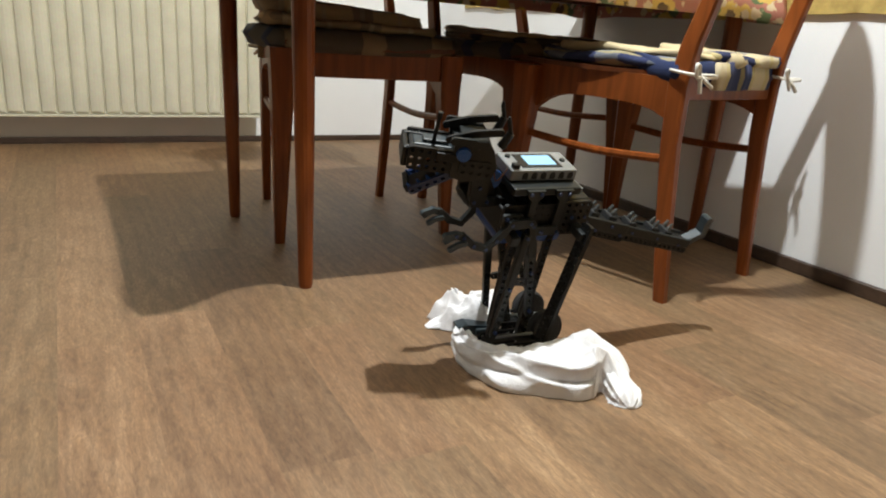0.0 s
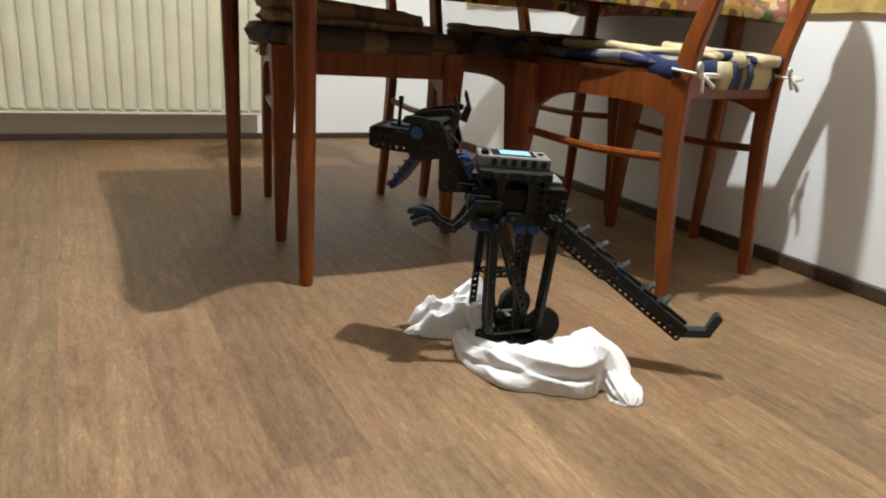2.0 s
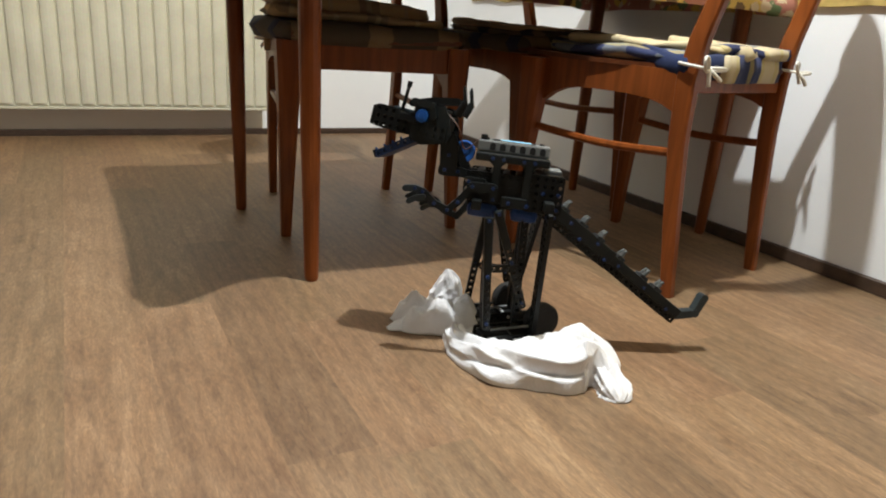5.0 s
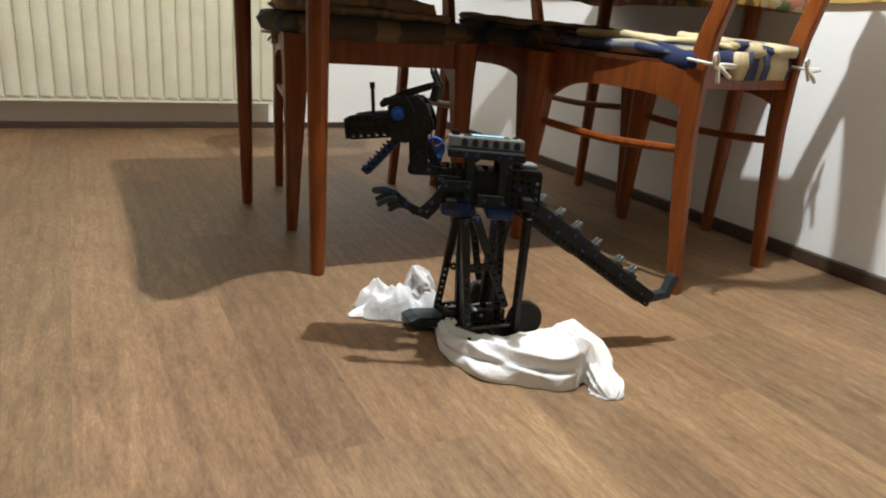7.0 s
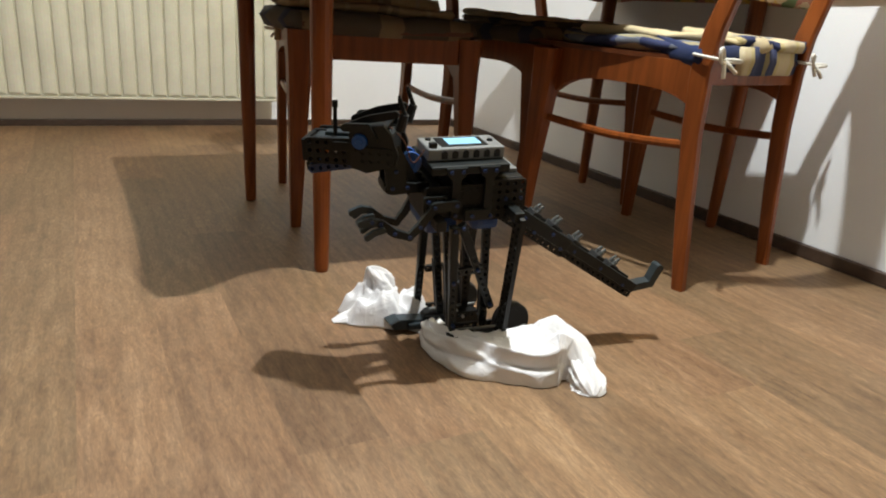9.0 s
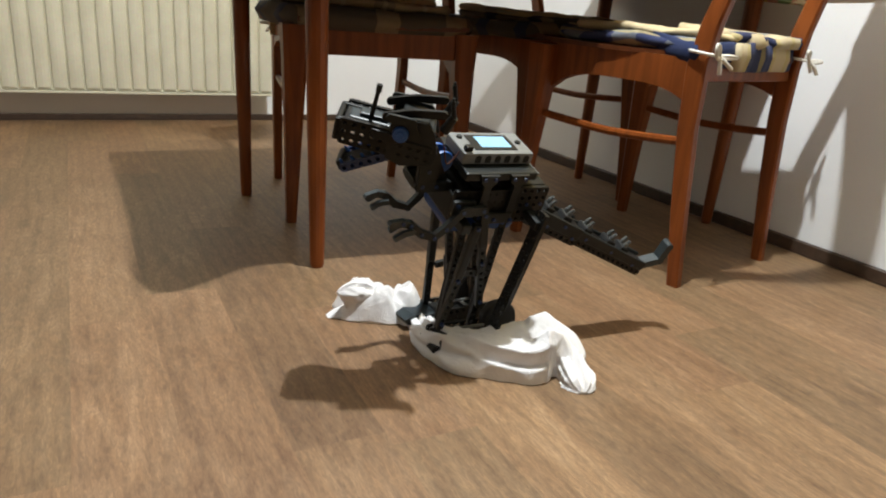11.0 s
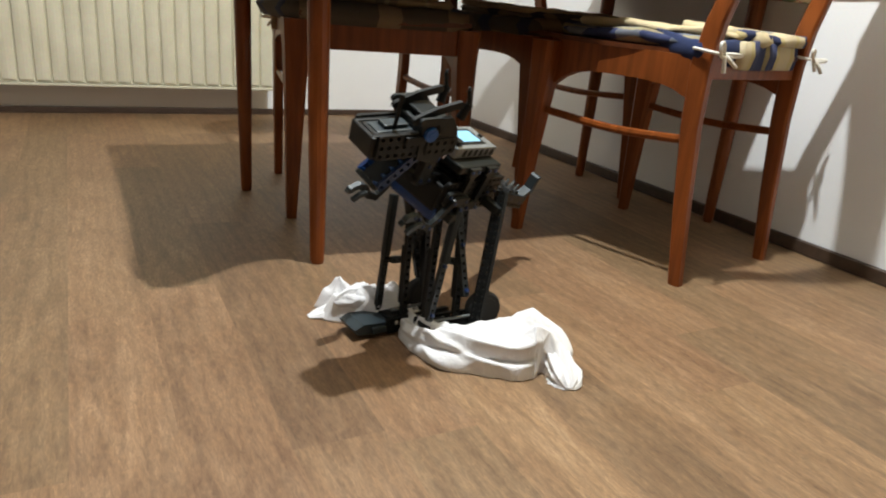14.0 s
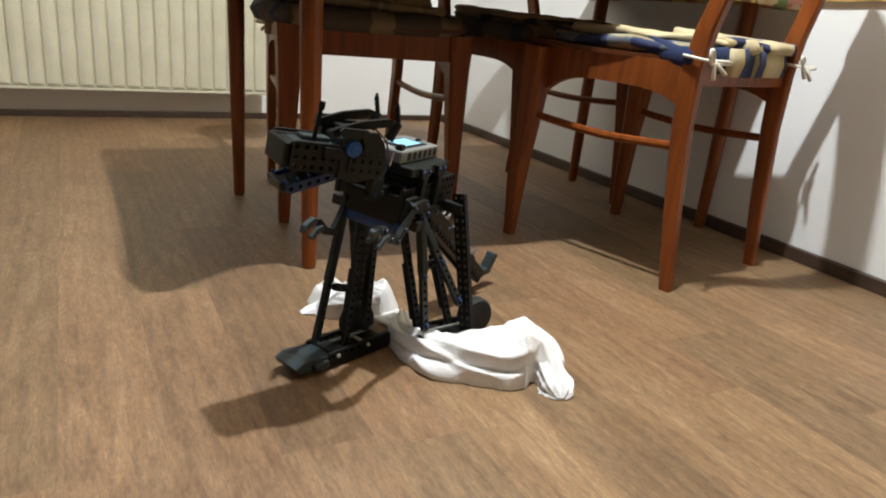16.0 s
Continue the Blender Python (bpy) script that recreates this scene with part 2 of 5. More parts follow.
def rings(bm, loops, closed_caps=True):
    """Joins equal loops of points into a tube with capped ends."""
    rows = [[bm.verts.new(p) for p in loop] for loop in loops]
    n = len(rows[0])
    for a, b in zip(rows, rows[1:]):
        for i in range(n):
            bm.faces.new((a[i], a[(i + 1) % n], b[(i + 1) % n], b[i]))
    if closed_caps:
        bm.faces.new(rows[0][::-1])
        bm.faces.new(rows[-1])
    return rows


def section(c, ax, ay, hx, hy, chamfer=0.3):
    """An eight-sided chamfered rectangle round c."""
    c, ax, ay = Vector(c), Vector(ax).normalized(), Vector(ay).normalized()
    k = min(hx, hy) * chamfer
    pts = [(hx, -hy + k), (hx, hy - k), (hx - k, hy), (-hx + k, hy), (-hx, hy - k), (-hx, -hy + k), (-hx + k, -hy), (hx - k, -hy)]
    return [c + ax * u + ay * w for u, w in pts]


def loft(bm, stops, ax=(1, 0, 0), ay=(0, 1, 0), chamfer=0.35):
    """stops: (centre, half width, half depth)."""
    rings(bm, [section(c, ax, ay, hx, hy, chamfer) for c, hx, hy in stops])


def rod(bm, a, b, r, r2=None, n=10):
    a, b = Vector(a), Vector(b)
    z = (b - a).normalized()
    x = z.orthogonal().normalized()
    y = z.cross(x)
    r2 = r if r2 is None else r2
    rings(bm, [[c + x * (k * math.cos(2 * math.pi * i / n)) + y * (k * math.sin(2 * math.pi * i / n)) for i in range(n)] for c, k in ((a, r), (b, r2))])


def tube(bm, pts, r, n=7):
    """A round cord through points, smoothed."""
    pts = [Vector(p) for p in pts]
    fine = []
    for i in range(len(pts) - 1):
        p0, p1, p2, p3 = pts[max(i - 1, 0)], pts[i], pts[i + 1], pts[min(i + 2, len(pts) - 1)]
        for k in range(5):
            t = k / 5
            fine.append(0.5 * ((2 * p1) + (p2 - p0) * t + (2 * p0 - 5 * p1 + 4 * p2 - p3) * t * t + (3 * p1 - p0 - 3 * p2 + p3) * t ** 3))
    fine.append(pts[-1])
    x = (fine[1] - fine[0]).orthogonal().normalized()
    loops = []
    for i, p in enumerate(fine):
        z = (fine[min(i + 1, len(fine) - 1)] - fine[max(i - 1, 0)]).normalized()
        x = (x - z * x.dot(z)).normalized()
        y = z.cross(x)
        loops.append([p + x * (r * math.cos(2 * math.pi * k / n)) + y * (r * math.sin(2 * math.pi * k / n)) for k in range(n)])
    rings(bm, loops)


def slab(bm, outline, thick, m):
    """A flat plate: outline in x, z, extruded along y by thick, about y = 0."""
    loops = [[m @ Vector((x, s * thick / 2, z)) for x, z in outline] for s in (-1, 1)]
    rings(bm, loops)


PITCH = 0.0127


def perforated(bm, nx, nz, m, th=0.0063, pitch=PITCH):
    """A building-set plate with nx by nz round holes, in x, z, from its corner; y is its thickness."""
    ang = [math.pi / 4 * k for k in range(8)]
    hole = pitch * 0.27
    for i in range(nx):
        for j in range(nz):
            cx, cz = (i + 0.5) * pitch, (j + 0.5) * pitch
            inner, outer = [], []
            for y in (-th / 2, th / 2):
                inner.append([bm.verts.new(m @ Vector((cx + hole * math.cos(a), y, cz + hole * math.sin(a)))) for a in ang])
                sq = []
                for a in ang:
                    u, w = math.cos(a), math.sin(a)
                    k = pitch / 2 / max(abs(u), abs(w))
                    u, w = u * k, w * k
                    if abs(abs(u) - abs(w)) < 1e-6:
                        corner = (i in (0, nx - 1) and (u < 0) == (i == 0) or nx == 1) and (j in (0, nz - 1) and (w < 0) == (j == 0) or nz == 1)
                        if corner:
                            u, w = u * 0.8, w * 0.8
                    sq.append(bm.verts.new(m @ Vector((cx + u, y, cz + w))))
                outer.append(sq)
            for s in (0, 1):
                for k in range(8):
                    bm.faces.new((outer[s][k], outer[s][(k + 1) % 8], inner[s][(k + 1) % 8], inner[s][k]))
            for k in range(8):
                k2 = (k + 1) % 8
                bm.faces.new((inner[0][k], inner[0][k2], inner[1][k2], inner[1][k]))
                mid = math.pi / 4 * (k + 0.5)
                u, w = math.cos(mid), math.sin(mid)
                side = (u > 0 and i == nx - 1) or (u < 0 and i == 0) if abs(u) > abs(w) else (w > 0 and j == nz - 1) or (w < 0 and j == 0)
                if side:
                    bm.faces.new((outer[0][k], outer[0][k2], outer[1][k2], outer[1][k]))


def soft_slab(bm, w, d, h, seed, wave=0.012, nx=26, ny=22):
    """A padded textile slab lying on z = 0, with rounded edges, wavy rim and creases."""
    rnd = Vector((seed * 3.1, seed * 1.7, seed))
    tops, bots = [], []
    for j in range(ny + 1):
        rt, rb = [], []
        for i in range(nx + 1):
            u, v = 2 * i / nx - 1, 2 * j / ny - 1
            # rounded rectangle
            x, y = u * w / 2, v * d / 2
            e = max(abs(u), abs(v))
            k = 1 - 0.10 * (abs(u) * abs(v)) ** 3
            n1 = noise.noise(Vector((x * 9, y * 9, 0)) + rnd)
            n2 = noise.noise(Vector((x * 26, y * 26, 5)) + rnd)
            x, y = x * k + e ** 6 * wave * n1 * 1.5, y * k + e ** 6 * wave * n2 * 1.5
            pad = max(0.0, 1 - (max(0.0, e - 0.86) / 0.14) ** 2) ** 0.5
            lift = wave * 0.9 * n1 * e + 0.004 * n2
            base = max(0.0, wave * 0.8 * noise.noise(Vector((x * 7, y * 7, 9)) + rnd) * e ** 3)
            rt.append(bm.verts.new((x, y, h * (0.5 + 0.5 * pad) + lift + base + 0.002)))
            rb.append(bm.verts.new((x, y, h * (0.5 - 0.5 * pad) + base)) if 0 < i < nx and 0 < j < ny else rt[-1])
        tops.append(rt)
        bots.append(rb)
    for j in range(ny):
        for i in range(nx):
            bm.faces.new((tops[j][i], tops[j][i + 1], tops[j + 1][i + 1], tops[j + 1][i]))
            q = [bots[j][i], bots[j + 1][i], bots[j + 1][i + 1], bots[j][i + 1]]
            bm.faces.new(q)


# ---- room ----
WX, WY = 1.622, 3.11        # inner faces of the two walls that meet in the corner
X0, Y0, HC = -2.6, -2.4, 2.5


def wall(name, lo, hi, label, mat=None):
    bm = bmesh.new()
    box(bm, lo, hi)
    return tagged(part(name, bm, mat or WALL), label, "wall", kind="structure")


def room():
    bm = bmesh.new()
    box(bm, (X0, Y0, -0.12), (WX + 0.12, WY + 0.12, -0.004))
    fl = tagged(part("floor", bm, SUBFLOOR), "brown wood-look vinyl floor with long planks", "floor", kind="structure")
    wall("wall_north", (X0, WY, -0.004), (WX, WY + 0.12, HC), "smooth white painted wall behind the radiator")
    wall("wall_east", (WX, Y0, -0.004), (WX + 0.12, WY + 0.12, HC), "white painted wall beside the dining table")
    wall("wall_west", (X0 - 0.12, Y0, -0.004), (X0, WY + 0.12, HC), "unseen beige wall, darkened to cut bounce light", DIMWALL)
    wall("wall_south", (X0 - 0.12, Y0 - 0.12, -0.004), (WX + 0.12, Y0, HC), "unseen beige wall, darkened to cut bounce light", DIMWALL)
    bm = bmesh.new()
    box(bm, (X0 - 0.12, Y0 - 0.12, HC), (WX + 0.12, WY + 0.12, HC + 0.1))
    tagged(part("ceiling", bm, CEIL), "unseen ceiling, greyed to cut bounce light", "ceiling", kind="structure")
    # skirting boards
    bm = bmesh.new()
    loft(bm, [((WX - 0.007, Y0, 0.017), 0.007, 0.017), ((WX - 0.007, WY - 0.014, 0.017), 0.007, 0.017)], (1, 0, 0), (0, 0, 1))
    tagged(part("baseboard", bm, SKIRT), "dark brown wooden skirting along the white wall", "baseboard", kind="structure")
    bm = bmesh.new()
    loft(bm, [((X0, WY - 0.006, 0.012), 0.006, 0.012), ((WX - 0.001, WY - 0.006, 0.012), 0.006, 0.012)], (0, 1, 0), (0, 0, 1))
    tagged(part("baseboard", bm, SKIRT), "low dark brown wooden skirting below the radiator", "baseboard", kind="structure")
    # ochre covering on the east wall, its lower edge slightly wavy
    bm = bmesh.new()
    n = 60
    cols = []
    for i in range(n + 1):
        y = Y0 + 0.05 + (2.86 - Y0 - 0.05) * i / n
        zb = 0.628 + 0.005 * noise.noise(Vector((y * 9, 0, 0))) + 0.003 * math.sin(y * 50)
        cols.append([bm.verts.new((x, y, z)) for x, z in ((WX - 0.001, zb), (WX - 0.012, zb), (WX - 0.012, 2.49), (WX - 0.001, 2.49))])
    for a, b in zip(cols, cols[1:]):
        for k in range(4):
            bm.faces.new((a[k], a[(k + 1) % 4], b[(k + 1) % 4], b[k]))
    bm.faces.new(cols[0])
    bm.faces.new(cols[-1][::-1])
    tagged(part("trim", bm, OCHRE), "ochre yellow textile wall covering above the table", "wall covering", kind="structure")
    return fl


def radiator():
    root = thing("radiator", "cream enamelled panel radiator with vertical ribs hung on the wall", "radiator")
    x1, yf, z0, z1 = 0.736, 3.01, 0.115, 0.92
    x0 = -1.25
    bm = bmesh.new()
    pitch = 0.0545
    prof, x = [], x1
    k = 0
    while x > x0:
        prof += [(x, 0.006), (x - 0.004, 0.0)]
        prof += [(x - 0.006 - (pitch - 0.013) * u, -0.004 * math.sin(math.pi * u)) for u in (0.0, 0.25, 0.5, 0.75, 1.0)]
        prof += [(x - pitch + 0.006, 0.001), (x - pitch + 0.003, 0.010)]
        x -= pitch
    rows = []
    for z, ins in ((z0 + 0.012, 0.0), (z0 + 0.022, 1.0), (z1 - 0.03, 1.0), (z1 - 0.015, 0.0)):
        rows.append([bm.verts.new((px, yf + (py if ins else 0.004), z)) for px, py in prof])
    for a, b in zip(rows, rows[1:]):
        for i in range(len(prof) - 1):
            bm.faces.new((a[i], a[i + 1], b[i + 1], b[i]))
    part("front_panel", bm, RADIATOR, root, smooth=False)
    bm = bmesh.new()
    box(bm, (x0, yf + 0.012, z0 + 0.004), (x1 - 0.001, yf + 0.05, z1 - 0.01), 0.004)
    part("body", bm, RADDARK, root)
    bm = bmesh.new()
    loft(bm, [((x0, yf + 0.006, z0 + 0.005), 0.008, 0.005), ((x1, yf + 0.006, z0 + 0.005), 0.008, 0.005)], (0, 1, 0), (0, 0, 1))
    part("bottom_rail", bm, RADIATOR, root)
    for bx in (x0 + 0.2, x1 - 0.15):
        bm = bmesh.new()
        box(bm, (bx, yf + 0.045, z0 + 0.05), (bx + 0.03, WY + 0.002, z1 - 0.1), 0.002)
        part("bracket", bm, RADDARK, root)


# ---- dining table with its cloth ----
TX0, TX1, TY0, TY1, TZ = 0.280, 1.602, 1.262, 1.965, 0.735


def dining_table():
    root = thing("dining_table", "red-brown wooden dining table with tapered legs against the wall", "table")
    bm = bmesh.new()
    box(bm, (TX0 + 0.01, TY0 + 0.01, TZ - 0.024), (TX1 - 0.01, TY1 - 0.01, TZ), 0.006)
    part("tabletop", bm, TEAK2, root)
    for x, y, tx, ty in ((0.412, 1.319, 0.0, 0.0), (0.390, 1.894, 0.004, 0.0), (1.580, 1.362, 0.0, 0.0), (1.535, 1.905, 0.0, 0.0)):
        bm = bmesh.new()
        loops = []
        for z, r in ((0.0, 0.0125), (0.006, 0.0145), (0.30, 0.0195), (0.60, 0.0225), (TZ - 0.024, 0.0235)):
            k = z / 0.7
            cx, cy = x + tx * k - 0.012 * k * (1 if x < 1 else -1), y
            loops.append([Vector((cx + r * math.cos(a), cy + r * math.sin(a), z)) for a in [2 * math.pi * i / 16 for i in range(16)]])
        rings(bm, loops)
        part("leg", bm, TEAK, root, smooth=False)
    for lo, hi in (((0.42, 1.322, 0.635), (1.55, 1.342, TZ - 0.024)), ((0.40, 1.885, 0.635), (1.53, 1.905, TZ - 0.024)), ((0.385, 1.345, 0.635), (0.405, 1.88, TZ - 0.024)), ((1.555, 1.39, 0.635), (1.575, 1.89, TZ - 0.024))):
        bm = bmesh.new()
        box(bm, lo, hi, 0.003)
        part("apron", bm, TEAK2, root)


def tablecloth():
    """Cloth over the top with a hanging, gently waving rim and pointed corners."""
    bm = bmesh.new()
    per = []
    for i in range(40):
        per.append((TX0 + (TX1 - TX0) * i / 40, TY0, 0, -1))
    for i in range(24):
        per.append((TX1, TY0 + (TY1 - TY0) * i / 24, 1, 0))
    for i in range(40):
        per.append((TX1 - (TX1 - TX0) * i / 40, TY1, 0, 1))
    for i in range(24):
        per.append((TX0, TY1 - (TY1 - TY0) * i / 24, -1, 0))
    rows = []
    steps = ((0.0, 0.0, 0.003), (0.004, 0.006, -0.004), (0.010, 0.008, -0.045), (0.016, 0.010, -0.09), (0.020, 0.012, -0.128))
    for k, (out, _, dz) in enumerate(steps):
        row = []
        for i, (x, y, nx, ny) in enumerate(per):
            wob = 0.010 * noise.noise(Vector((x * 6, y * 6, 3))) * k / 4
            if nx == 1:
                o = 0.003 + 0.1 * wob
            else:
                o = out + wob
            cx = min(abs(x - TX0), abs(x - TX1))
            cy = min(abs(y - TY0), abs(y - TY1))
            corner = min(1.0, 1.7 * max(0.0, 1 - max(cx, cy) / 0.11))
            flare = 0.055 * corner ** 1.5 * k / 4
            z = TZ + dz - (0.030 if x < 1 else 0.008) * corner * k / 4
            fy = (-1 if y < (TY0 + TY1) / 2 else 0.4) * flare
            fx = -0.6 * flare if x < 1 else 0.0
            row.append(bm.verts.new((x + nx * o + fx, y + ny * o + fy, z)))
        rows.append(row)
    n = len(per)
    for a, b in zip(rows, rows[1:]):
        for i in range(n):
            bm.faces.new((a[i], a[(i + 1) % n], b[(i + 1) % n], b[i]))
    bm.faces.new(rows[0])
    ob = part("tablecloth", bm, FLORAL, smooth=True)
    ob.modifiers.new("thickness", "SOLIDIFY").thickness = 0.0015
    tagged(ob, "dusty red tablecloth printed with yellow sunflowers on the dining table", "tablecloth")


# ---- chairs ----
def chair(stretched=(-1, 1)):
    """Origin on the floor below the seat's middle; the front is +y. stretched: the sides that still have a stretcher."""
    root = thing("dining_chair", "red-brown teak dining chair with curved back posts", "chair", "chairs round the table")
    for s in (-1, 1):
        # front leg, broad at the top
        bm = bmesh.new()
        loft(bm, [((s * 0.221, 0.222, 0.0), 0.012, 0.013), ((s * 0.216, 0.214, 0.20), 0.019, 0.019), ((s * 0.212, 0.203, 0.36), 0.027, 0.029), ((s * 0.213, 0.200, 0.432), 0.030, 0.034)])
        part("leg", bm, TEAK, root)
        # back post, bent at the seat
        bm = bmesh.new()
        loft(bm, [((s * 0.180, -0.222, 0.0), 0.011, 0.0135), ((s * 0.184, -0.205, 0.16), 0.012, 0.017), ((s * 0.188, -0.190, 0.32), 0.0125, 0.020), ((s * 0.189, -0.188, 0.42), 0.0125, 0.0225),
                  ((s * 0.187, -0.200, 0.50), 0.0125, 0.0205), ((s * 0.180, -0.232, 0.62), 0.012, 0.018), ((s * 0.172, -0.266, 0.76), 0.011, 0.014), ((s * 0.169, -0.274, 0.79), 0.009, 0.011)])
        part("back_post", bm, TEAK, root)
        # side rail, arched underneath
        pts = []
        for i in range(13):
            u = i / 12
            pts.append((-0.172 + 0.352 * u, 0.384 - 0.020 * (2 * u - 1) ** 4 - 0.016 * max(0, 2 * u - 1) ** 3))
        outline = pts + [(0.18, 0.440), (-0.172, 0.436)]
        bm = bmesh.new()
        slab(bm, outline, 0.020, Matrix.Translation((s * 0.193, 0, 0)) @ Matrix.Rotation(radians(90 - s * 1.2), 4, "Z"))
        part("side_rail", bm, TEAK, root)
        if s in stretched:
            bm = bmesh.new()
            tube(bm, [(s * 0.187, -0.194, 0.298), (s * 0.198, 0.0, 0.290), (s * 0.210, 0.208, 0.300)], 0.0075, 8)
            part("stretcher", bm, TEAK, root)
    bm = bmesh.new()
    box(bm, (-0.185, 0.195, 0.376), (0.185, 0.217, 0.438), 0.003)
    part("front_rail", bm, TEAK, root)
    bm = bmesh.new()
    box(bm, (-0.176, -0.198, 0.396), (0.176, -0.178, 0.436), 0.003)
    part("back_rail", bm, TEAK, root)
    # dished plywood seat
    bm = bmesh.new()
    rows = []
    for j in range(11):
        v = j / 10
        y = -0.205 + 0.44 * v
        hw = 0.178 + 0.040 * v + 0.012 * math.sin(math.pi * v)
        for_row = []
        for i in range(13):
            u = 2 * i / 12 - 1
            z = 0.434 + 0.006 * u * u - 0.005 + 0.010 * (v - 0.3) ** 2
            edge = -0.05 * max(0, abs(2 * v - 1) - 0.85) * abs(u)
            for_row.append((u * (hw + edge), y, z))
        rows.append(for_row)
    up = [[bm.verts.new(Vector(p) + Vector((0, 0, 0.010))) for p in r] for r in rows]
    dn = [[bm.verts.new(p) for p in r] for r in rows]
    for j in range(10):
        for i in range(12):
            bm.faces.new((up[j][i], up[j][i + 1], up[j + 1][i + 1], up[j + 1][i]))
            bm.faces.new((dn[j][i], dn[j + 1][i], dn[j + 1][i + 1], dn[j][i + 1]))
    for j in range(10):
        bm.faces.new((up[j][0], up[j + 1][0], dn[j + 1][0], dn[j][0]))
        bm.faces.new((up[j + 1][12], up[j][12], dn[j][12], dn[j + 1][12]))
    for i in range(12):
        bm.faces.new((up[0][i + 1], up[0][i], dn[0][i], dn[0][i + 1]))
        bm.faces.new((up[10][i], up[10][i + 1], dn[10][i + 1], dn[10][i]))
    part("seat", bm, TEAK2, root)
    # curved top slat
    bm = bmesh.new()
    loops = []
    for i in range(17):
        u = i / 8 - 1
        tall = 0.080 * (1 - 0.45 * abs(u) ** 5)
        loops.append(section((u * 0.200, -0.256 - 0.046 * (1 - u * u), 0.745), (0, 1, 0.3), (0, -0.3, 1), 0.007, tall, 0.3))
    rings(bm, loops)
    part("backrest", bm, TEAK, root)
    # the seat lies a little higher over the stretchers
    for ob in root.children:
        for v in ob.data.vertices:
            v.co.z += 0.034 * min(1.0, max(0.0, (v.co.z - 0.26) / 0.15))
    return root


def seat_pad(name, label, m, layers, ties):
    """layers: material, size, height over the seat, turn, seed. ties: cords, in the chair's space."""
    root = thing(name, label, "cushion", "cushions on the chairs")
    root.matrix_basis = m
    for i, (mat, w, d, h, z, dx, dy, rz, tilt, seed) in enumerate(layers):
        bm = bmesh.new()
        soft_slab(bm, w, d, h, seed)
        bmesh.ops.transform(bm, verts=bm.verts[:], matrix=pose(dx, dy, z, tilt[0], tilt[1], rz))
        part("layer", bm, mat, root, smooth=True)
    for pts, r in ties:
        bm = bmesh.new()
        tube(bm, pts, r, 7)
        part("tie", bm, CORD, root, "white cord tied in a bow", smooth=True)


def bow(x, y, z, s, seed):
    """A knotted cord round a post: wrap, two loops, two ends."""
    rnd = random.Random(seed)
    j = lambda a: a * (0.8 + 0.4 * rnd.random())
    wrap = [(x - 0.018, y + 0.02, z), (x - 0.020, y - 0.024, z - 0.004), (x, y - 0.034, z - 0.006), (x + 0.020, y - 0.024, z - 0.004), (x + 0.018, y + 0.03, z + 0.002)]
    k = (x, y - 0.036, z - 0.006)
    out = [(wrap, 0.0032)]
    for sx, up in ((-1, 1), (1, -0.4)):
        out.append(([k, (x + sx * j(0.018), y - 0.044, z + up * 0.012), (x + sx * j(0.036), y - 0.05, z + up * 0.014), (x + sx * j(0.030), y - 0.05, z - 0.008), (x + sx * 0.008, y - 0.042, z - 0.010), k], 0.0034))
        out.append(([k, (x + sx * j(0.010), y - 0.046, z - 0.018), (x + sx * j(0.018) + 0.006, y - 0.05, z - j(0.034))], 0.0042))
    return out


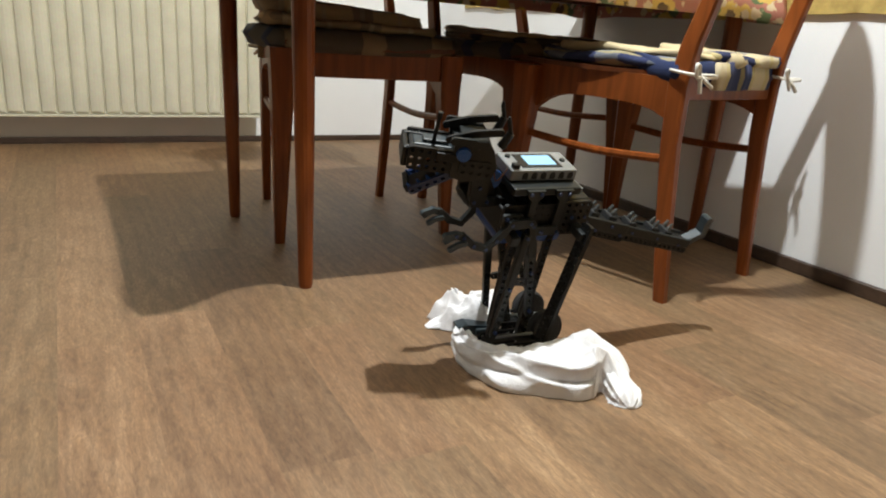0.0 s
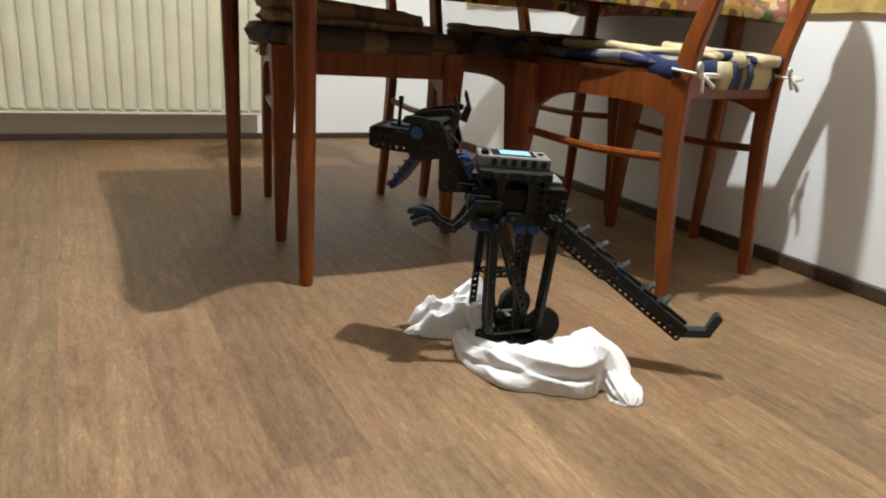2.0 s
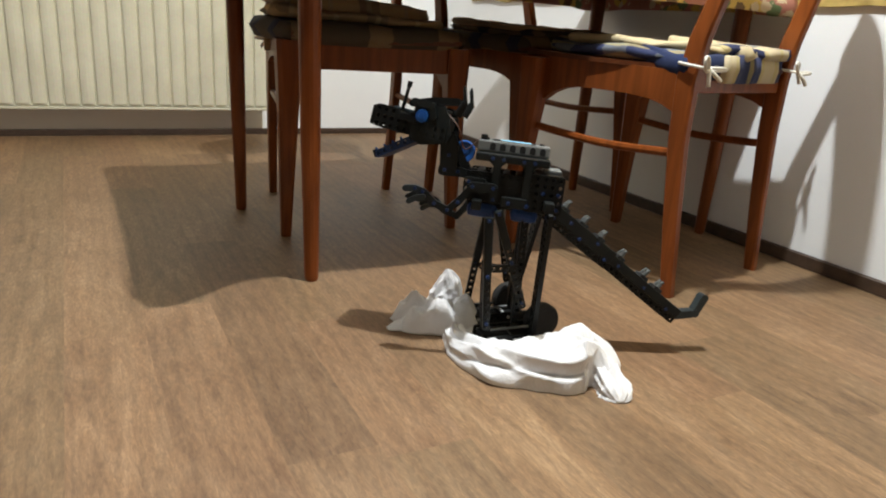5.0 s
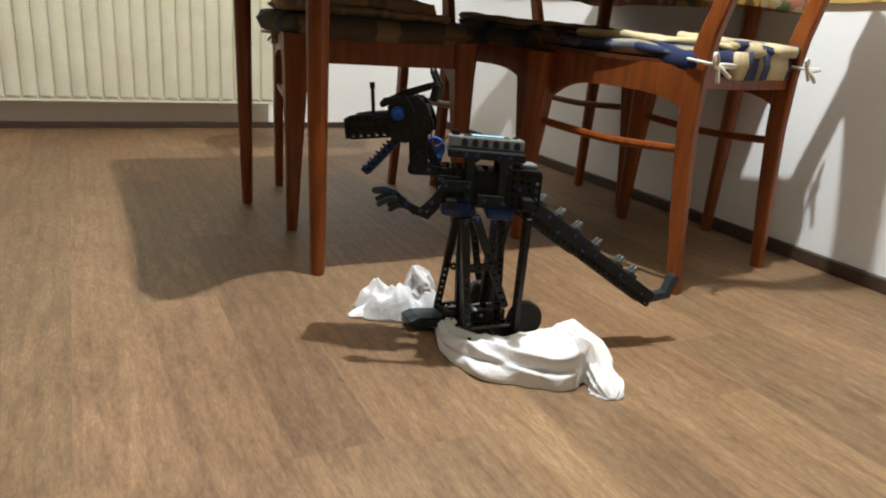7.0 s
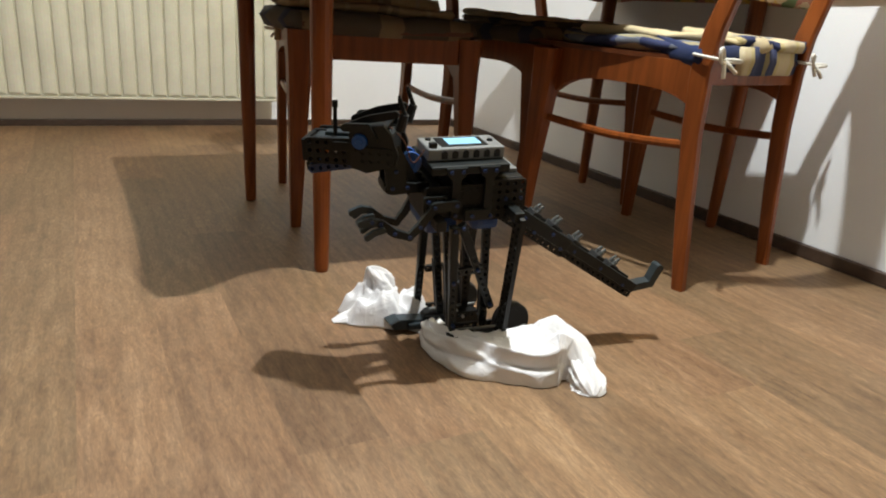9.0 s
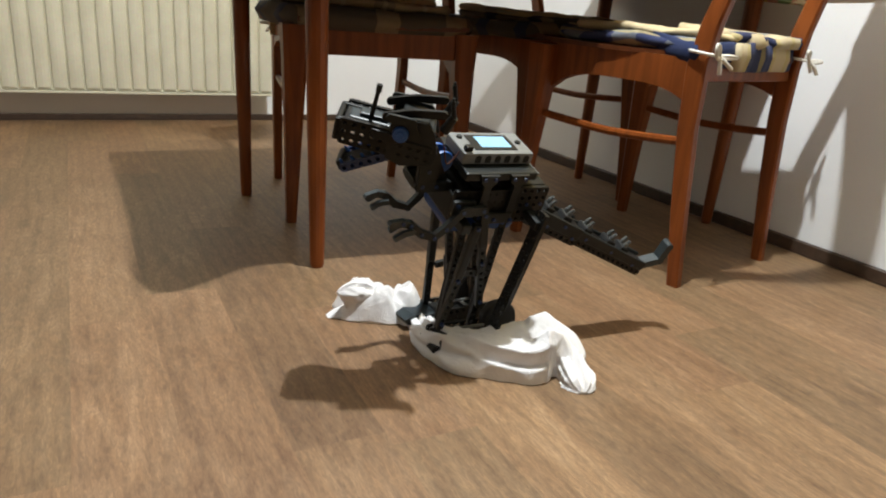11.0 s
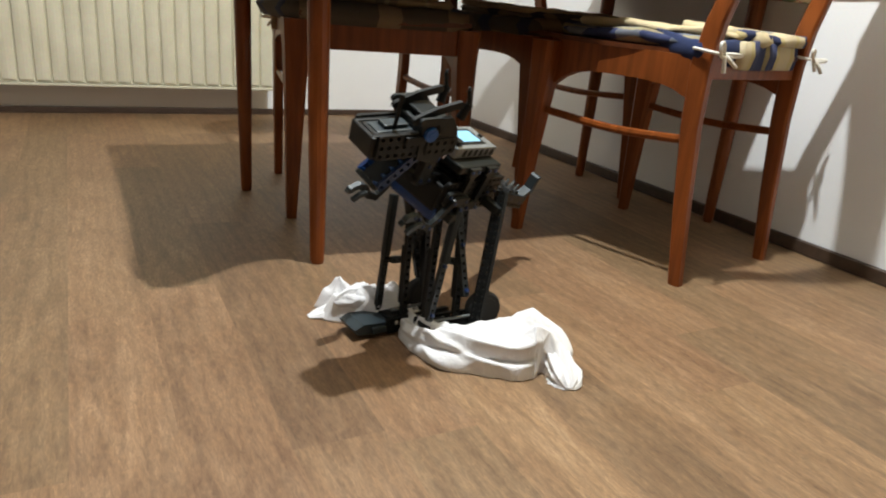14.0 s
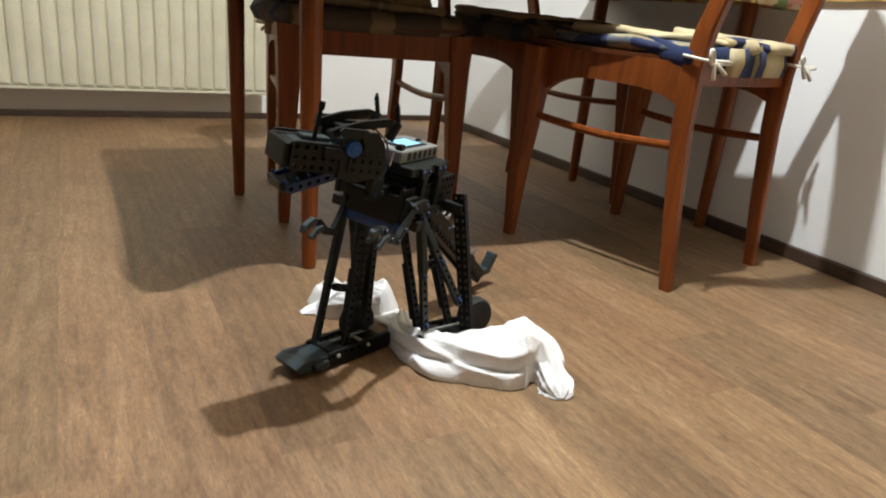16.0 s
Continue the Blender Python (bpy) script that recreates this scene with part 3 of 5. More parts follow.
def dining_set():
    dining_table()
    tablecloth()
    near = pose(1.2365, 1.262, 0, 0, 0, 12.0)
    far_a = pose(0.682, 1.833, 0, 0, 0, 175.0)
    far_b = pose(1.226, 1.800, 0, 0, 0, 190.0)
    c = chair()
    c.matrix_basis = near
    tagged(copy_thing(c, far_a), "red-brown teak dining chair pushed under the table's far side")
    worn = chair((-1,))
    worn.matrix_basis = far_b
    tagged(worn, "red-brown teak dining chair beside its twin at the table")
    top = 0.481
    seat_pad("chair_cushion", "beige and blue plaid folded cushion tied to the chair", near, [
        (BLUEPLAID, 0.40, 0.42, 0.026, top, 0.0, 0.015, 0, (0, 0), 1),
        (BEIGE, 0.37, 0.38, 0.016, top + 0.022, 0.012, 0.005, 4, (0, 0.8), 2),
        (BLUEPLAID, 0.26, 0.17, 0.022, top + 0.020, 0.070, -0.130, -8, (3, 1), 14),
        (BEIGE, 0.25, 0.20, 0.034, top + 0.010, 0.070, -0.104, 6, (5, 1), 3),
        (NAVY, 0.13, 0.17, 0.046, top - 0.022, -0.130, -0.115, -10, (5, 0), 21),
        (BLUEPLAID, 0.29, 0.11, 0.054, top - 0.034, 0.036, -0.160, 3, (0, 0), 22)],
        bow(-0.188, -0.192, 0.485, -1, 5) + bow(0.188, -0.192, 0.482, 1, 8) +
        [([(-0.17, -0.16, 0.500), (-0.18, -0.19, 0.487)], 0.003), ([(0.16, -0.15, 0.502), (0.18, -0.19, 0.484)], 0.003)])
    seat_pad("chair_cushion", "brown plaid quilted cushion folded on the chair seat", far_a, [
        (QUILT_DARK, 0.50, 0.46, 0.052, top - 0.024, 0.012, 0.018, 2, (0, 0), 4),
        (QUILT, 0.45, 0.41, 0.024, top + 0.026, 0.018, 0.005, -3, (0, -1.5), 6),
        (QUILT, 0.42, 0.32, 0.044, top + 0.046, 0.030, -0.02, 4, (-3, -4.0), 7)],
        bow(0.188, -0.192, 0.455, 1, 11) + bow(-0.188, -0.192, 0.53, -1, 13))
    bm = bmesh.new()
    box(bm, (-0.018, -0.0025, -0.055), (0.018, 0.0025, 0.0), 0.002, Matrix.Translation((0.500, 2.0, 0.475)))
    tagged(part("cloth_flap", bm, BEIGE), "small beige cloth flap hanging below the chair cushion", "cloth")
    seat_pad("chair_cushion", "dark brown plaid cushion with a flat brown quilt on it", far_b, [
        (QUILT_DARK, 0.46, 0.45, 0.048, top - 0.022, 0.0, 0.018, -2, (0, 0), 9),
        (QUILT_DARK, 0.43, 0.40, 0.018, top + 0.024, -0.02, 0.01, 3, (0, 0), 10),
        (QUILT, 0.41, 0.34, 0.014, top + 0.038, 0.0, -0.01, 2, (-1.5, -1), 12)],
        bow(0.188, -0.192, 0.50, 1, 17))


# ---- the walking robot ----
BOT_SIZE = 0.96
def pins(bm, pts, y, r=0.0034, out=0.0012):
    """Connector pin heads on a plate's outer face."""
    for x, z in pts:
        rod(bm, (x, y, z), (x, y + out, z), r, r * 0.8, 8)


def strip(bm, pts, y, th=0.008, half=0.0062):
    """A flat beam bent along points in x, z, of the given thickness across y."""
    pts = [Vector((x, 0, z)) for x, z in pts]
    left, right = [], []
    for i, p in enumerate(pts):
        d = (pts[min(i + 1, len(pts) - 1)] - pts[max(i - 1, 0)]).normalized()
        n = Vector((-d.z, 0, d.x)) * half
        left.append((p.x + n.x, p.z + n.z))
        right.append((p.x - n.x, p.z - n.z))
    for i in range(len(pts) - 1):
        rings(bm, [[Vector((u, y + s * th / 2, w)) for u, w in (left[i], left[i + 1], right[i + 1], right[i])] for s in (-1, 1)])
    for p in pts:
        rod(bm, (p.x, y - th / 2 - 0.0004, p.z), (p.x, y + th / 2 + 0.0004, p.z), half, None, 10)


def robot():
    root = thing("robot_dinosaur", "black building-set robot dinosaur walking on two legs over a white cloth", "robot")
    root.scale = (BOT_SIZE,) * 3
    # body: perforated sides, motors between them, frame above
    bm = bmesh.new()
    for s in (-1, 1):
        perforated(bm, 5, 5, Matrix.Translation((-0.088, s * 0.056, -0.012)))
        perforated(bm, 8, 3, Matrix.Translation((-0.030, s * 0.050, 0.006)))
        box(bm, (-0.026, s * 0.048 - 0.004, -0.006), (0.072, s * 0.048 + 0.004, 0.040), 0.003)
    box(bm, (-0.082, -0.046, -0.016), (0.070, 0.046, 0.032), 0.005)
    part("body", bm, BLACK, root)
    bm = bmesh.new()
    box(bm, (-0.086, -0.050, 0.0405), (-0.040, 0.050, 0.052), 0.003)
    part("top_plate", bm, BLACK, root)
    for i in range(4):
        bm = bmesh.new()
        box(bm, (-0.020 + i * 0.022, -0.044, 0.030), (-0.008 + i * 0.022, 0.044, 0.044), 0.002)
        part("rib", bm, GRAPHITE, root)
    for s in (-1, 1):
        bm = bmesh.new()
        perforated(bm, 3, 2, Matrix.Translation((0.040, s * 0.062, 0.008)))
        part("shoulder_plate", bm, GRAPHITE, root)
        bm = bmesh.new()
        box(bm, (-0.030, s * 0.060 - 0.004, -0.010), (0.012, s * 0.060 + 0.004, 0.008), 0.002)
        part("side_plate", bm, GRAPHITE, root)
    bm = bmesh.new()
    box(bm, (-0.083, -0.030, 0.0525), (-0.052, 0.030, 0.059), 0.002)
    part("battery_cover", bm, BRAINGREY, root)
    # blue motor housings under the hips
    for x0, x1 in ((0.016, 0.068), (-0.052, -0.006)):
        bm = bmesh.new()
        box(bm, (x0, -0.050, -0.034), (x1, 0.050, -0.008), 0.010)
        part("motor_cap", bm, DEEPBLUE, root, "deep blue plastic motor cap")
    for s in (-1, 1):
        pts = [(-0.080, -0.004), (-0.055, 0.021), (-0.030, -0.004), (0.046, 0.014), (0.070, 0.026), (0.000, -0.002), (-0.080, 0.021)]
        for x, z in pts:
            bm = bmesh.new()
            y = s * (0.0592 if x < -0.03 else 0.0655)
            rod(bm, (x, y - s * 0.004, z), (x, y + s * 0.002, z), 0.0036, 0.0030, 8)
            part("pin", bm, PIN, root)
    # controller on top
    bm = bmesh.new()
    box(bm, (-0.060, -0.055, 0.062), (0.064, 0.055, 0.0755), 0.003)
    brain_low = part("controller_base", bm, GRAPHITE, root)
    bm = bmesh.new()
    box(bm, (-0.058, -0.032, 0.0765), (0.063, 0.032, 0.0955), 0.003)
    brain = part("controller", bm, BRAINGREY, root, "light grey controller with a row of ports")
    for s in (-1, 1):
        for i in range(6):
            bm = bmesh.new()
            x = -0.046 + i * 0.0168
            box(bm, (x - 0.0048, s * 0.0322 - 0.0006, 0.0800), (x + 0.0048, s * 0.0322 + 0.0006, 0.0905), 0.0005)
            box(bm, (x - 0.0024, s * 0.0322 - 0.0006, 0.0900), (x + 0.0024, s * 0.0322 + 0.0006, 0.0922))
            part("port", bm, RUBBER, brain)
    bm = bmesh.new()
    box(bm, (-0.034, -0.022, 0.0953), (0.040, 0.022, 0.0967), 0.0006)
    part("display_bezel", bm, BLACK, brain)
    bm = bmesh.new()
    box(bm, (-0.026, -0.016, 0.0966), (0.026, 0.015, 0.0972))
    part("display", bm, SCREEN, brain, "lit pale blue display")
    for x, y in ((0.050, 0.016), (0.050, -0.016), (-0.045, 0.0)):
        bm = bmesh.new()
        rod(bm, (x, y, 0.0945), (x, y, 0.0985), 0.005, 0.0044, 12)
        part("button", bm, GRAPHITE, brain)
    bm = bmesh.new()
    box(bm, (0.048, 0.018, 0.0953), (0.060, 0.028, 0.104), 0.002)
    part("radio_module", bm, BLACK, brain)
    # brackets that carry the controller
    for s in (-1, 1):
        for x in (0.026, -0.026):
            bm = bmesh.new()
            slab(bm, [(x - 0.016, 0.074), (x + 0.016, 0.074), (x + 0.013, 0.062), (x + 0.0063, 0.056), (x + 0.0063, -0.004), (x, -0.009), (x - 0.0063, -0.004), (x - 0.0063, 0.056), (x - 0.013, 0.062)], 0.006, Matrix.Translation((0, s * 0.058, 0)))
            b = part("bracket", bm, GRAPHITE, root)
            for dx, z in ((0, 0.0), (-0.009, 0.068), (0.009, 0.068)):
                bm = bmesh.new()
                rod(bm, (x + dx, s * 0.058, z), (x + dx, s * 0.0632, z), 0.0038, 0.0030, 8)
                part("pin", bm, PIN, b)
    # neck
    bm = bmesh.new()
    for s in (-1, 1):
        strip(bm, [(0.040, 0.034), (0.118, 0.034), (0.120, 0.086), (0.128, 0.110)], s * 0.020, 0.008, 0.008)
        strip(bm, [(0.078, 0.040), (0.098, 0.074), (0.122, 0.092)], s * 0.013, 0.007, 0.007)
    box(bm, (0.110, -0.018, 0.028), (0.126, 0.018, 0.042), 0.002)
    box(bm, (0.116, -0.016, 0.078), (0.146, 0.016, 0.116), 0.004)
    part("neck", bm, BLACK, root)
    for q in (-1, 1):
        bm = bmesh.new()
        slab(bm, [(0.130, 0.098), (0.106, 0.102), (0.096, 0.084), (0.094, 0.044), (0.078, 0.042), (0.076, 0.028), (0.117, 0.026), (0.123, 0.034), (0.124, 0.060)], 0.006, Matrix.Translation((0, q * 0.024, 0)))
        plate = part("neck_plate", bm, GRAPHITE, root)
        for x, z in ((0.115, 0.036), (0.092, 0.036), (0.118, 0.088), (0.110, 0.062)):
            bm = bmesh.new()
            rod(bm, (x, q * 0.0265, z), (x, q * 0.0290, z), 0.0036, 0.0030, 8)
            part("pin", bm, PIN, plate)
    for q in (-1, 1):
        bm = bmesh.new()
        around = [2 * math.pi * k / 28 for k in range(28)]
        rings(bm, [[Vector((0.086 + r * math.cos(a), q * y, 0.070 + r * math.sin(a))) for a in around] for r, y in ((0.004, 0.011), (0.010, 0.010), (0.0125, 0.010), (0.0175, 0.009), (0.0185, 0.012), (0.0175, 0.015), (0.0125, 0.014), (0.010, 0.013), (0.004, 0.014))])
        part("gear_disc", bm, BLUE, root, "blue plastic pulley at the neck")
    bm = bmesh.new()
    tube(bm, [(0.066, 0.020, 0.092), (0.085, 0.026, 0.075), (0.100, 0.024, 0.110), (0.128, 0.012, 0.135)], 0.0012, 6)
    part("wire", bm, WIRE, root)
    # arms with clawed grips: the one swung forward, the other lowered
    reach = {1: ([(0.028, 0.020), (0.062, 0.019), (0.083, -0.010), (0.099, -0.025), (0.122, -0.017), (0.143, 0.000)], [(0.143, 0.000), (0.156, 0.004), (0.172, 0.002)], [(0.141, -0.008), (0.153, -0.011), (0.164, -0.018)]),
             -1: ([(0.026, 0.004), (0.058, -0.002), (0.074, -0.034), (0.088, -0.052), (0.112, -0.045), (0.132, -0.028)], [(0.132, -0.028), (0.146, -0.024), (0.162, -0.030)], [(0.130, -0.036), (0.142, -0.038), (0.152, -0.045)])}
    for s in (1, -1):
        y = 0.068 if s == 1 else -0.050
        line, grip, thumb = reach[s]
        bm = bmesh.new()
        strip(bm, line, y, 0.008, 0.0062)
        strip(bm, [line[0], line[1]], y, 0.0085, 0.0075)
        arm = part("arm", bm, GRAPHITE, root)
        for pts, off, th, half in ((grip, 0.0, 0.008, 0.0055), (thumb, 0.007, 0.006, 0.0045), ([(u + 0.004, w + 0.006) for u, w in thumb], -0.007, 0.006, 0.0040)):
            bm = bmesh.new()
            strip(bm, pts, y + off, th, half)
            part("claw", bm, STEEL, arm)
        for x, z in line + grip[1:2]:
            bm = bmesh.new()
            rod(bm, (x, y + s * 0.0030, z), (x, y + s * 0.0062, z), 0.0036, 0.0030, 8)
            part("pin", bm, PIN, arm)

    # head: origin between the eyes, snout along +x
    bm = bmesh.new()
    for s in (-1, 1):
        slab(bm, [(0.016, 0.010), (0.010, 0.021), (-0.034, 0.024), (-0.046, 0.010), (-0.055, -0.018), (-0.051, -0.034), (-0.008, -0.047), (0.014, -0.040)], 0.007, Matrix.Translation((0, s * 0.033, 0)))
        perforated(bm, 4, 2, Matrix.Translation((-0.048, s * 0.0355, -0.034)))
        strip(bm, [(0.018, 0.020), (-0.012, 0.021), (-0.020, 0.004)], s * 0.038, 0.005, 0.006)
    box(bm, (-0.046, -0.030, -0.030), (0.012, 0.030, 0.010), 0.004)
    box(bm, (-0.036, -0.028, 0.014), (0.004, 0.028, 0.020), 0.003)
    head = part("head", bm, GRAPHITE, root)
    bm = bmesh.new()
    for s in (-1, 1):
        perforated(bm, 6, 3, Matrix.Translation((0.006, s * 0.031, -0.037)))
        box(bm, (0.010, s * 0.024 - 0.004, -0.010), (0.088, s * 0.024 + 0.004, -0.002), 0.002)
        box(bm, (0.006, s * 0.0365 - 0.002, -0.016), (0.040, s * 0.0365 + 0.002, -0.002), 0.0015)
    box(bm, (0.012, -0.026, -0.012), (0.080, 0.026, -0.004), 0.003)
    for x in (0.020, 0.080):
        rod(bm, (x, -0.030, -0.031), (x, 0.030, -0.031), 0.0036, None, 8)
    box(bm, (0.082, -0.030, -0.036), (0.090, 0.030, -0.003), 0.003)
    part("snout", bm, BLACK, head)
    bm = bmesh.new()
    box(bm, (0.014, -0.016, -0.012), (0.074, 0.016, -0.002), 0.003)
    box(bm, (0.020, -0.010, -0.003), (0.060, 0.010, 0.004), 0.002)
    part("nose_plate", bm, STEEL, head)
    for s in (-1, 1):
        bm = bmesh.new()
        rod(bm, (0, s * 0.036, 0), (0, s * 0.0415, 0), 0.0115, 0.0105, 20)
        rod(bm, (0, s * 0.0415, 0), (0, s * 0.0425, 0), 0.0055, 0.005, 14)
        part("eye", bm, BLUE, head, "round blue plastic eye")
        # brow lever and horn
        bm = bmesh.new()
        strip(bm, [(0.024, 0.016), (-0.012, 0.030), (-0.050, 0.038)], s * 0.026, 0.006, 0.0055)
        part("brow", bm, BLACK, head)
        bm = bmesh.new()
        rod(bm, (-0.056, s * 0.026, 0.016), (-0.064, s * 0.029, 0.040), 0.0075, 0.0060, 10)
        for k in range(4):
            z = 0.038 + 0.006 * k
            rod(bm, (-0.064 + 0.002 * k, s * 0.029, z), (-0.063 + 0.002 * k, s * 0.029, z + 0.006), 0.0036, 0.0032, 8)
        rod(bm, (-0.064, s * 0.029, 0.034), (-0.056, s * 0.029, 0.066), 0.0024, 0.0020, 8)
        part("horn", bm, BLACK, head)
    bm = bmesh.new()
    rod(bm, (0.044, 0.010, 0.0), (0.042, 0.010, 0.046), 0.0032, 0.0028, 10)
    rod(bm, (0.042, 0.010, 0.040), (0.042, 0.010, 0.050), 0.0042, 0.0042, 10)
    part("nose_spike", bm, BLACK, head)

    # jaw: origin at its hinge
    bm = bmesh.new()
    box(bm, (-0.006, -0.020, -0.006), (0.084, 0.020, 0.000), 0.002)
    for s in (-1, 1):
        perforated(bm, 7, 1, Matrix.Translation((-0.006, s * 0.026, -0.006)))
    jaw = part("jaw", bm, PIN, root, "dark blue perforated lower jaw")
    for s in (-1, 1):
        for i in range(4):
            bm = bmesh.new()
            x = 0.030 + 0.016 * i
            rod(bm, (x, s * 0.021, 0.001), (x + 0.002, s * 0.021, 0.012), 0.0045, 0.0015, 8)
            part("tooth", bm, BLUE, jaw, "blue plastic tooth")
    bm = bmesh.new()
    box(bm, (0.012, -0.018, 0.0002), (0.080, 0.018, 0.0030), 0.001)
    box(bm, (0.080, -0.022, -0.004), (0.088, 0.022, 0.010), 0.002)
    part("tongue_plate", bm, GRAPHITE, jaw)

    # tail: origin at its root, running along -x
    bm = bmesh.new()
    slab(bm, [(0.0, 0.012), (-0.150, 0.012), (-0.156, 0.008), (-0.318, 0.008), (-0.318, -0.011), (-0.150, -0.012), (0.0, -0.012)], 0.024, Matrix.Identity(4))
    tail = part("tail", bm, BLACK, root)
    for s in (-1, 1):
        for x0, n, y, z0, z1 in ((-0.152, 12, 0.0215, -0.0190, 0.0165), (-0.322, 14, 0.0165, -0.0170, 0.0130)):
            bm = bmesh.new()
            perforated(bm, n, 1, Matrix.Translation((x0, s * y, z0)))
            part("tail_beam", bm, BLACK, tail)
            bm = bmesh.new()
            box(bm, (x0, s * y - 0.0036, z0 + PITCH), (x0 + n * PITCH, s * y + 0.0036, z1), 0.002)
            part("tail_panel", bm, GRAPHITE, tail)
    for s in (-1, 1):
        for x, z in ((-0.02, -0.006), (-0.05, 0.006), (-0.08, -0.006), (-0.112, 0.008), (-0.14, -0.006), (-0.17, 0.002), (-0.235, 0.002), (-0.295, -0.002)):
            y = 0.0235 if x > -0.15 else 0.0175
            bm = bmesh.new()
            rod(bm, (x, s * y, z), (x, s * (y + 0.0038), z), 0.0036, 0.0030, 8)
            part("pin", bm, PIN, tail)
    for x, h in ((-0.030, 0.014), (-0.074, 0.014), (-0.116, 0.014), (-0.168, 0.011), (-0.226, 0.011), (-0.262, 0.011)):
        bm = bmesh.new()
        box(bm, (x - 0.009, -0.014, h - 0.004), (x + 0.009, 0.014, h + 0.008), 0.002)
        part("spike_block", bm, RUBBER, tail, "black corner connector")
        bm = bmesh.new()
        for y in (-0.0063, 0.0063):
            rod(bm, (x, y, h + 0.006), (x, y, h + 0.015), 0.0046, 0.0042, 9)
            rod(bm, (x, y, h + 0.015), (x - 0.002, y, h + 0.022), 0.0034, 0.0028, 9)
        part("spike", bm, AXLE, tail, "grey axle pin standing on the tail")
    bm = bmesh.new()
    strip(bm, [(-0.308, -0.006), (-0.322, -0.002), (-0.352, 0.026), (-0.346, 0.058)], 0.0, 0.020, 0.0072)
    part("tail_tip", bm, STEEL, tail)

    # hip arms that carry the legs' outer bars
    for s in (-1, 1):
        for x, z, y1 in ((-0.066, 0.002, 0.094), (0.052, -0.010, 0.078)):
            bm = bmesh.new()
            y0, y2 = sorted((s * 0.044, s * y1))
            box(bm, (x - 0.008, y0, z - 0.008), (x + 0.008, y2, z + 0.008), 0.002)
            part("hip_arm", bm, GRAPHITE, root)
    # two legs: outer plate at the rear, front beam with its rung, brace, middle strut, inner strut
    legs = []
    for s in (1, -1):
        bars = []
        for nm, nx, mat, turn, length in (("leg_plate", 2, BLACK, 90, 20), ("leg_beam", 1, GRAPHITE, 0, 15 if s == 1 else 17), ("leg_brace", 1, GRAPHITE, 0, 14), ("leg_strut", 1, BLACK, 0, 16), ("leg_strut", 1, BLACK, 0, 17)):
            bm = bmesh.new()
            perforated(bm, nx, length, Matrix.Rotation(radians(turn), 4, "Z") @ Matrix.Translation((-nx * PITCH / 2, 0, 0)), 0.0075)
            top = length * PITCH
            if nm == "leg_strut":
                box(bm, (-0.0075, -0.0085, 0.030), (0.0075, -0.0030, top * 0.62), 0.002)
            if nm == "leg_beam":
                box(bm, (-0.0070, -0.0062, top * 0.52), (0.0070, 0.0062, top + 0.006), 0.003)
            if nm == "leg_brace":
                box(bm, (-0.0072, -0.0062, top * 0.66), (0.0072, 0.0062, top + 0.005), 0.003)
            bar = part(nm, bm, mat, root)
            bars.append(bar)
            if nm == "leg_beam":
                bm = bmesh.new()
                perforated(bm, 4, 1, Matrix.Translation((-0.056, -s * 0.0075, 0.100)))
                part("rung", bm, GRAPHITE, bar)
            if nm in ("leg_beam", "leg_brace"):
                for z in (0.012, top * 0.5, top):
                    bm = bmesh.new()
                    rod(bm, (0, s * 0.003, z), (0, s * 0.0085, z), 0.0036, 0.0030, 8)
                    part("pin", bm, PIN, bar)
        legs.append(bars)
    # feet: origin below the rear plate, tip along +x
    feet = []
    for s in (1, -1):
        bm = bmesh.new()
        y0, y1 = sorted((0.004 * s, -0.052 * s))
        tip = 0.093 if s == 1 else 0.112
        box(bm, (-0.020, y0, 0.003), (tip, y1, 0.014), 0.003)
        for y in (0.002 * s, -0.050 * s):
            perforated(bm, 8 if s == 1 else 10, 2, Matrix.Translation((-0.020, y, 0.002)))
        box(bm, (tip - 0.062, -0.026 * s - 0.016, 0.014), (tip - 0.012, -0.026 * s + 0.016, 0.026), 0.003)
        foot = part("foot", bm, BLACK, root)
        if s == -1:
            bm = bmesh.new()
            slab(bm, [(0.100, 0.004), (0.160, 0.010), (0.166, 0.020), (0.150, 0.027), (0.100, 0.022)], 0.054, Matrix.Translation((0, -0.024 * s, 0)))
            box(bm, (0.110, -0.024 * s - 0.034, 0.008), (0.136, -0.024 * s + 0.034, 0.020), 0.003)
            part("toe", bm, STEEL, foot)
        bm = bmesh.new()
        box(bm, (-0.010, -0.024 * s - 0.0025, 0.0262), (tip - 0.030, -0.024 * s + 0.0025, 0.0300), 0.001)
        part("shaft", bm, BRAINGREY, foot, "light grey shaft along the foot")
        for ax in (0.03, tip - 0.022):
            bm = bmesh.new()
            rod(bm, (ax, -0.056 * s, 0.020), (ax, 0.010 * s, 0.020), 0.0030, None, 8)
            part("axle", bm, CHROME, foot)
        cx, cy, cz, r, w = (-0.040, -0.034, 0.032, 0.032, 0.011) if s == 1 else (0.004, -0.004, 0.032, 0.032, 0.011)
        ang = [2 * math.pi * i / 36 for i in range(36)]
        bm = bmesh.new()
        rings(bm, [[Vector((cx + k * math.cos(a), cy + d, cz + k * math.sin(a))) for a in ang] for k, d in ((r * 0.70, -w), (r * 0.90, -w), (r, -w * 0.55), (r, w * 0.55), (r * 0.90, w), (r * 0.70, w))])
        wheel = part("wheel", bm, RUBBER, foot, "black rubber-tyred wheel")
        bm = bmesh.new()
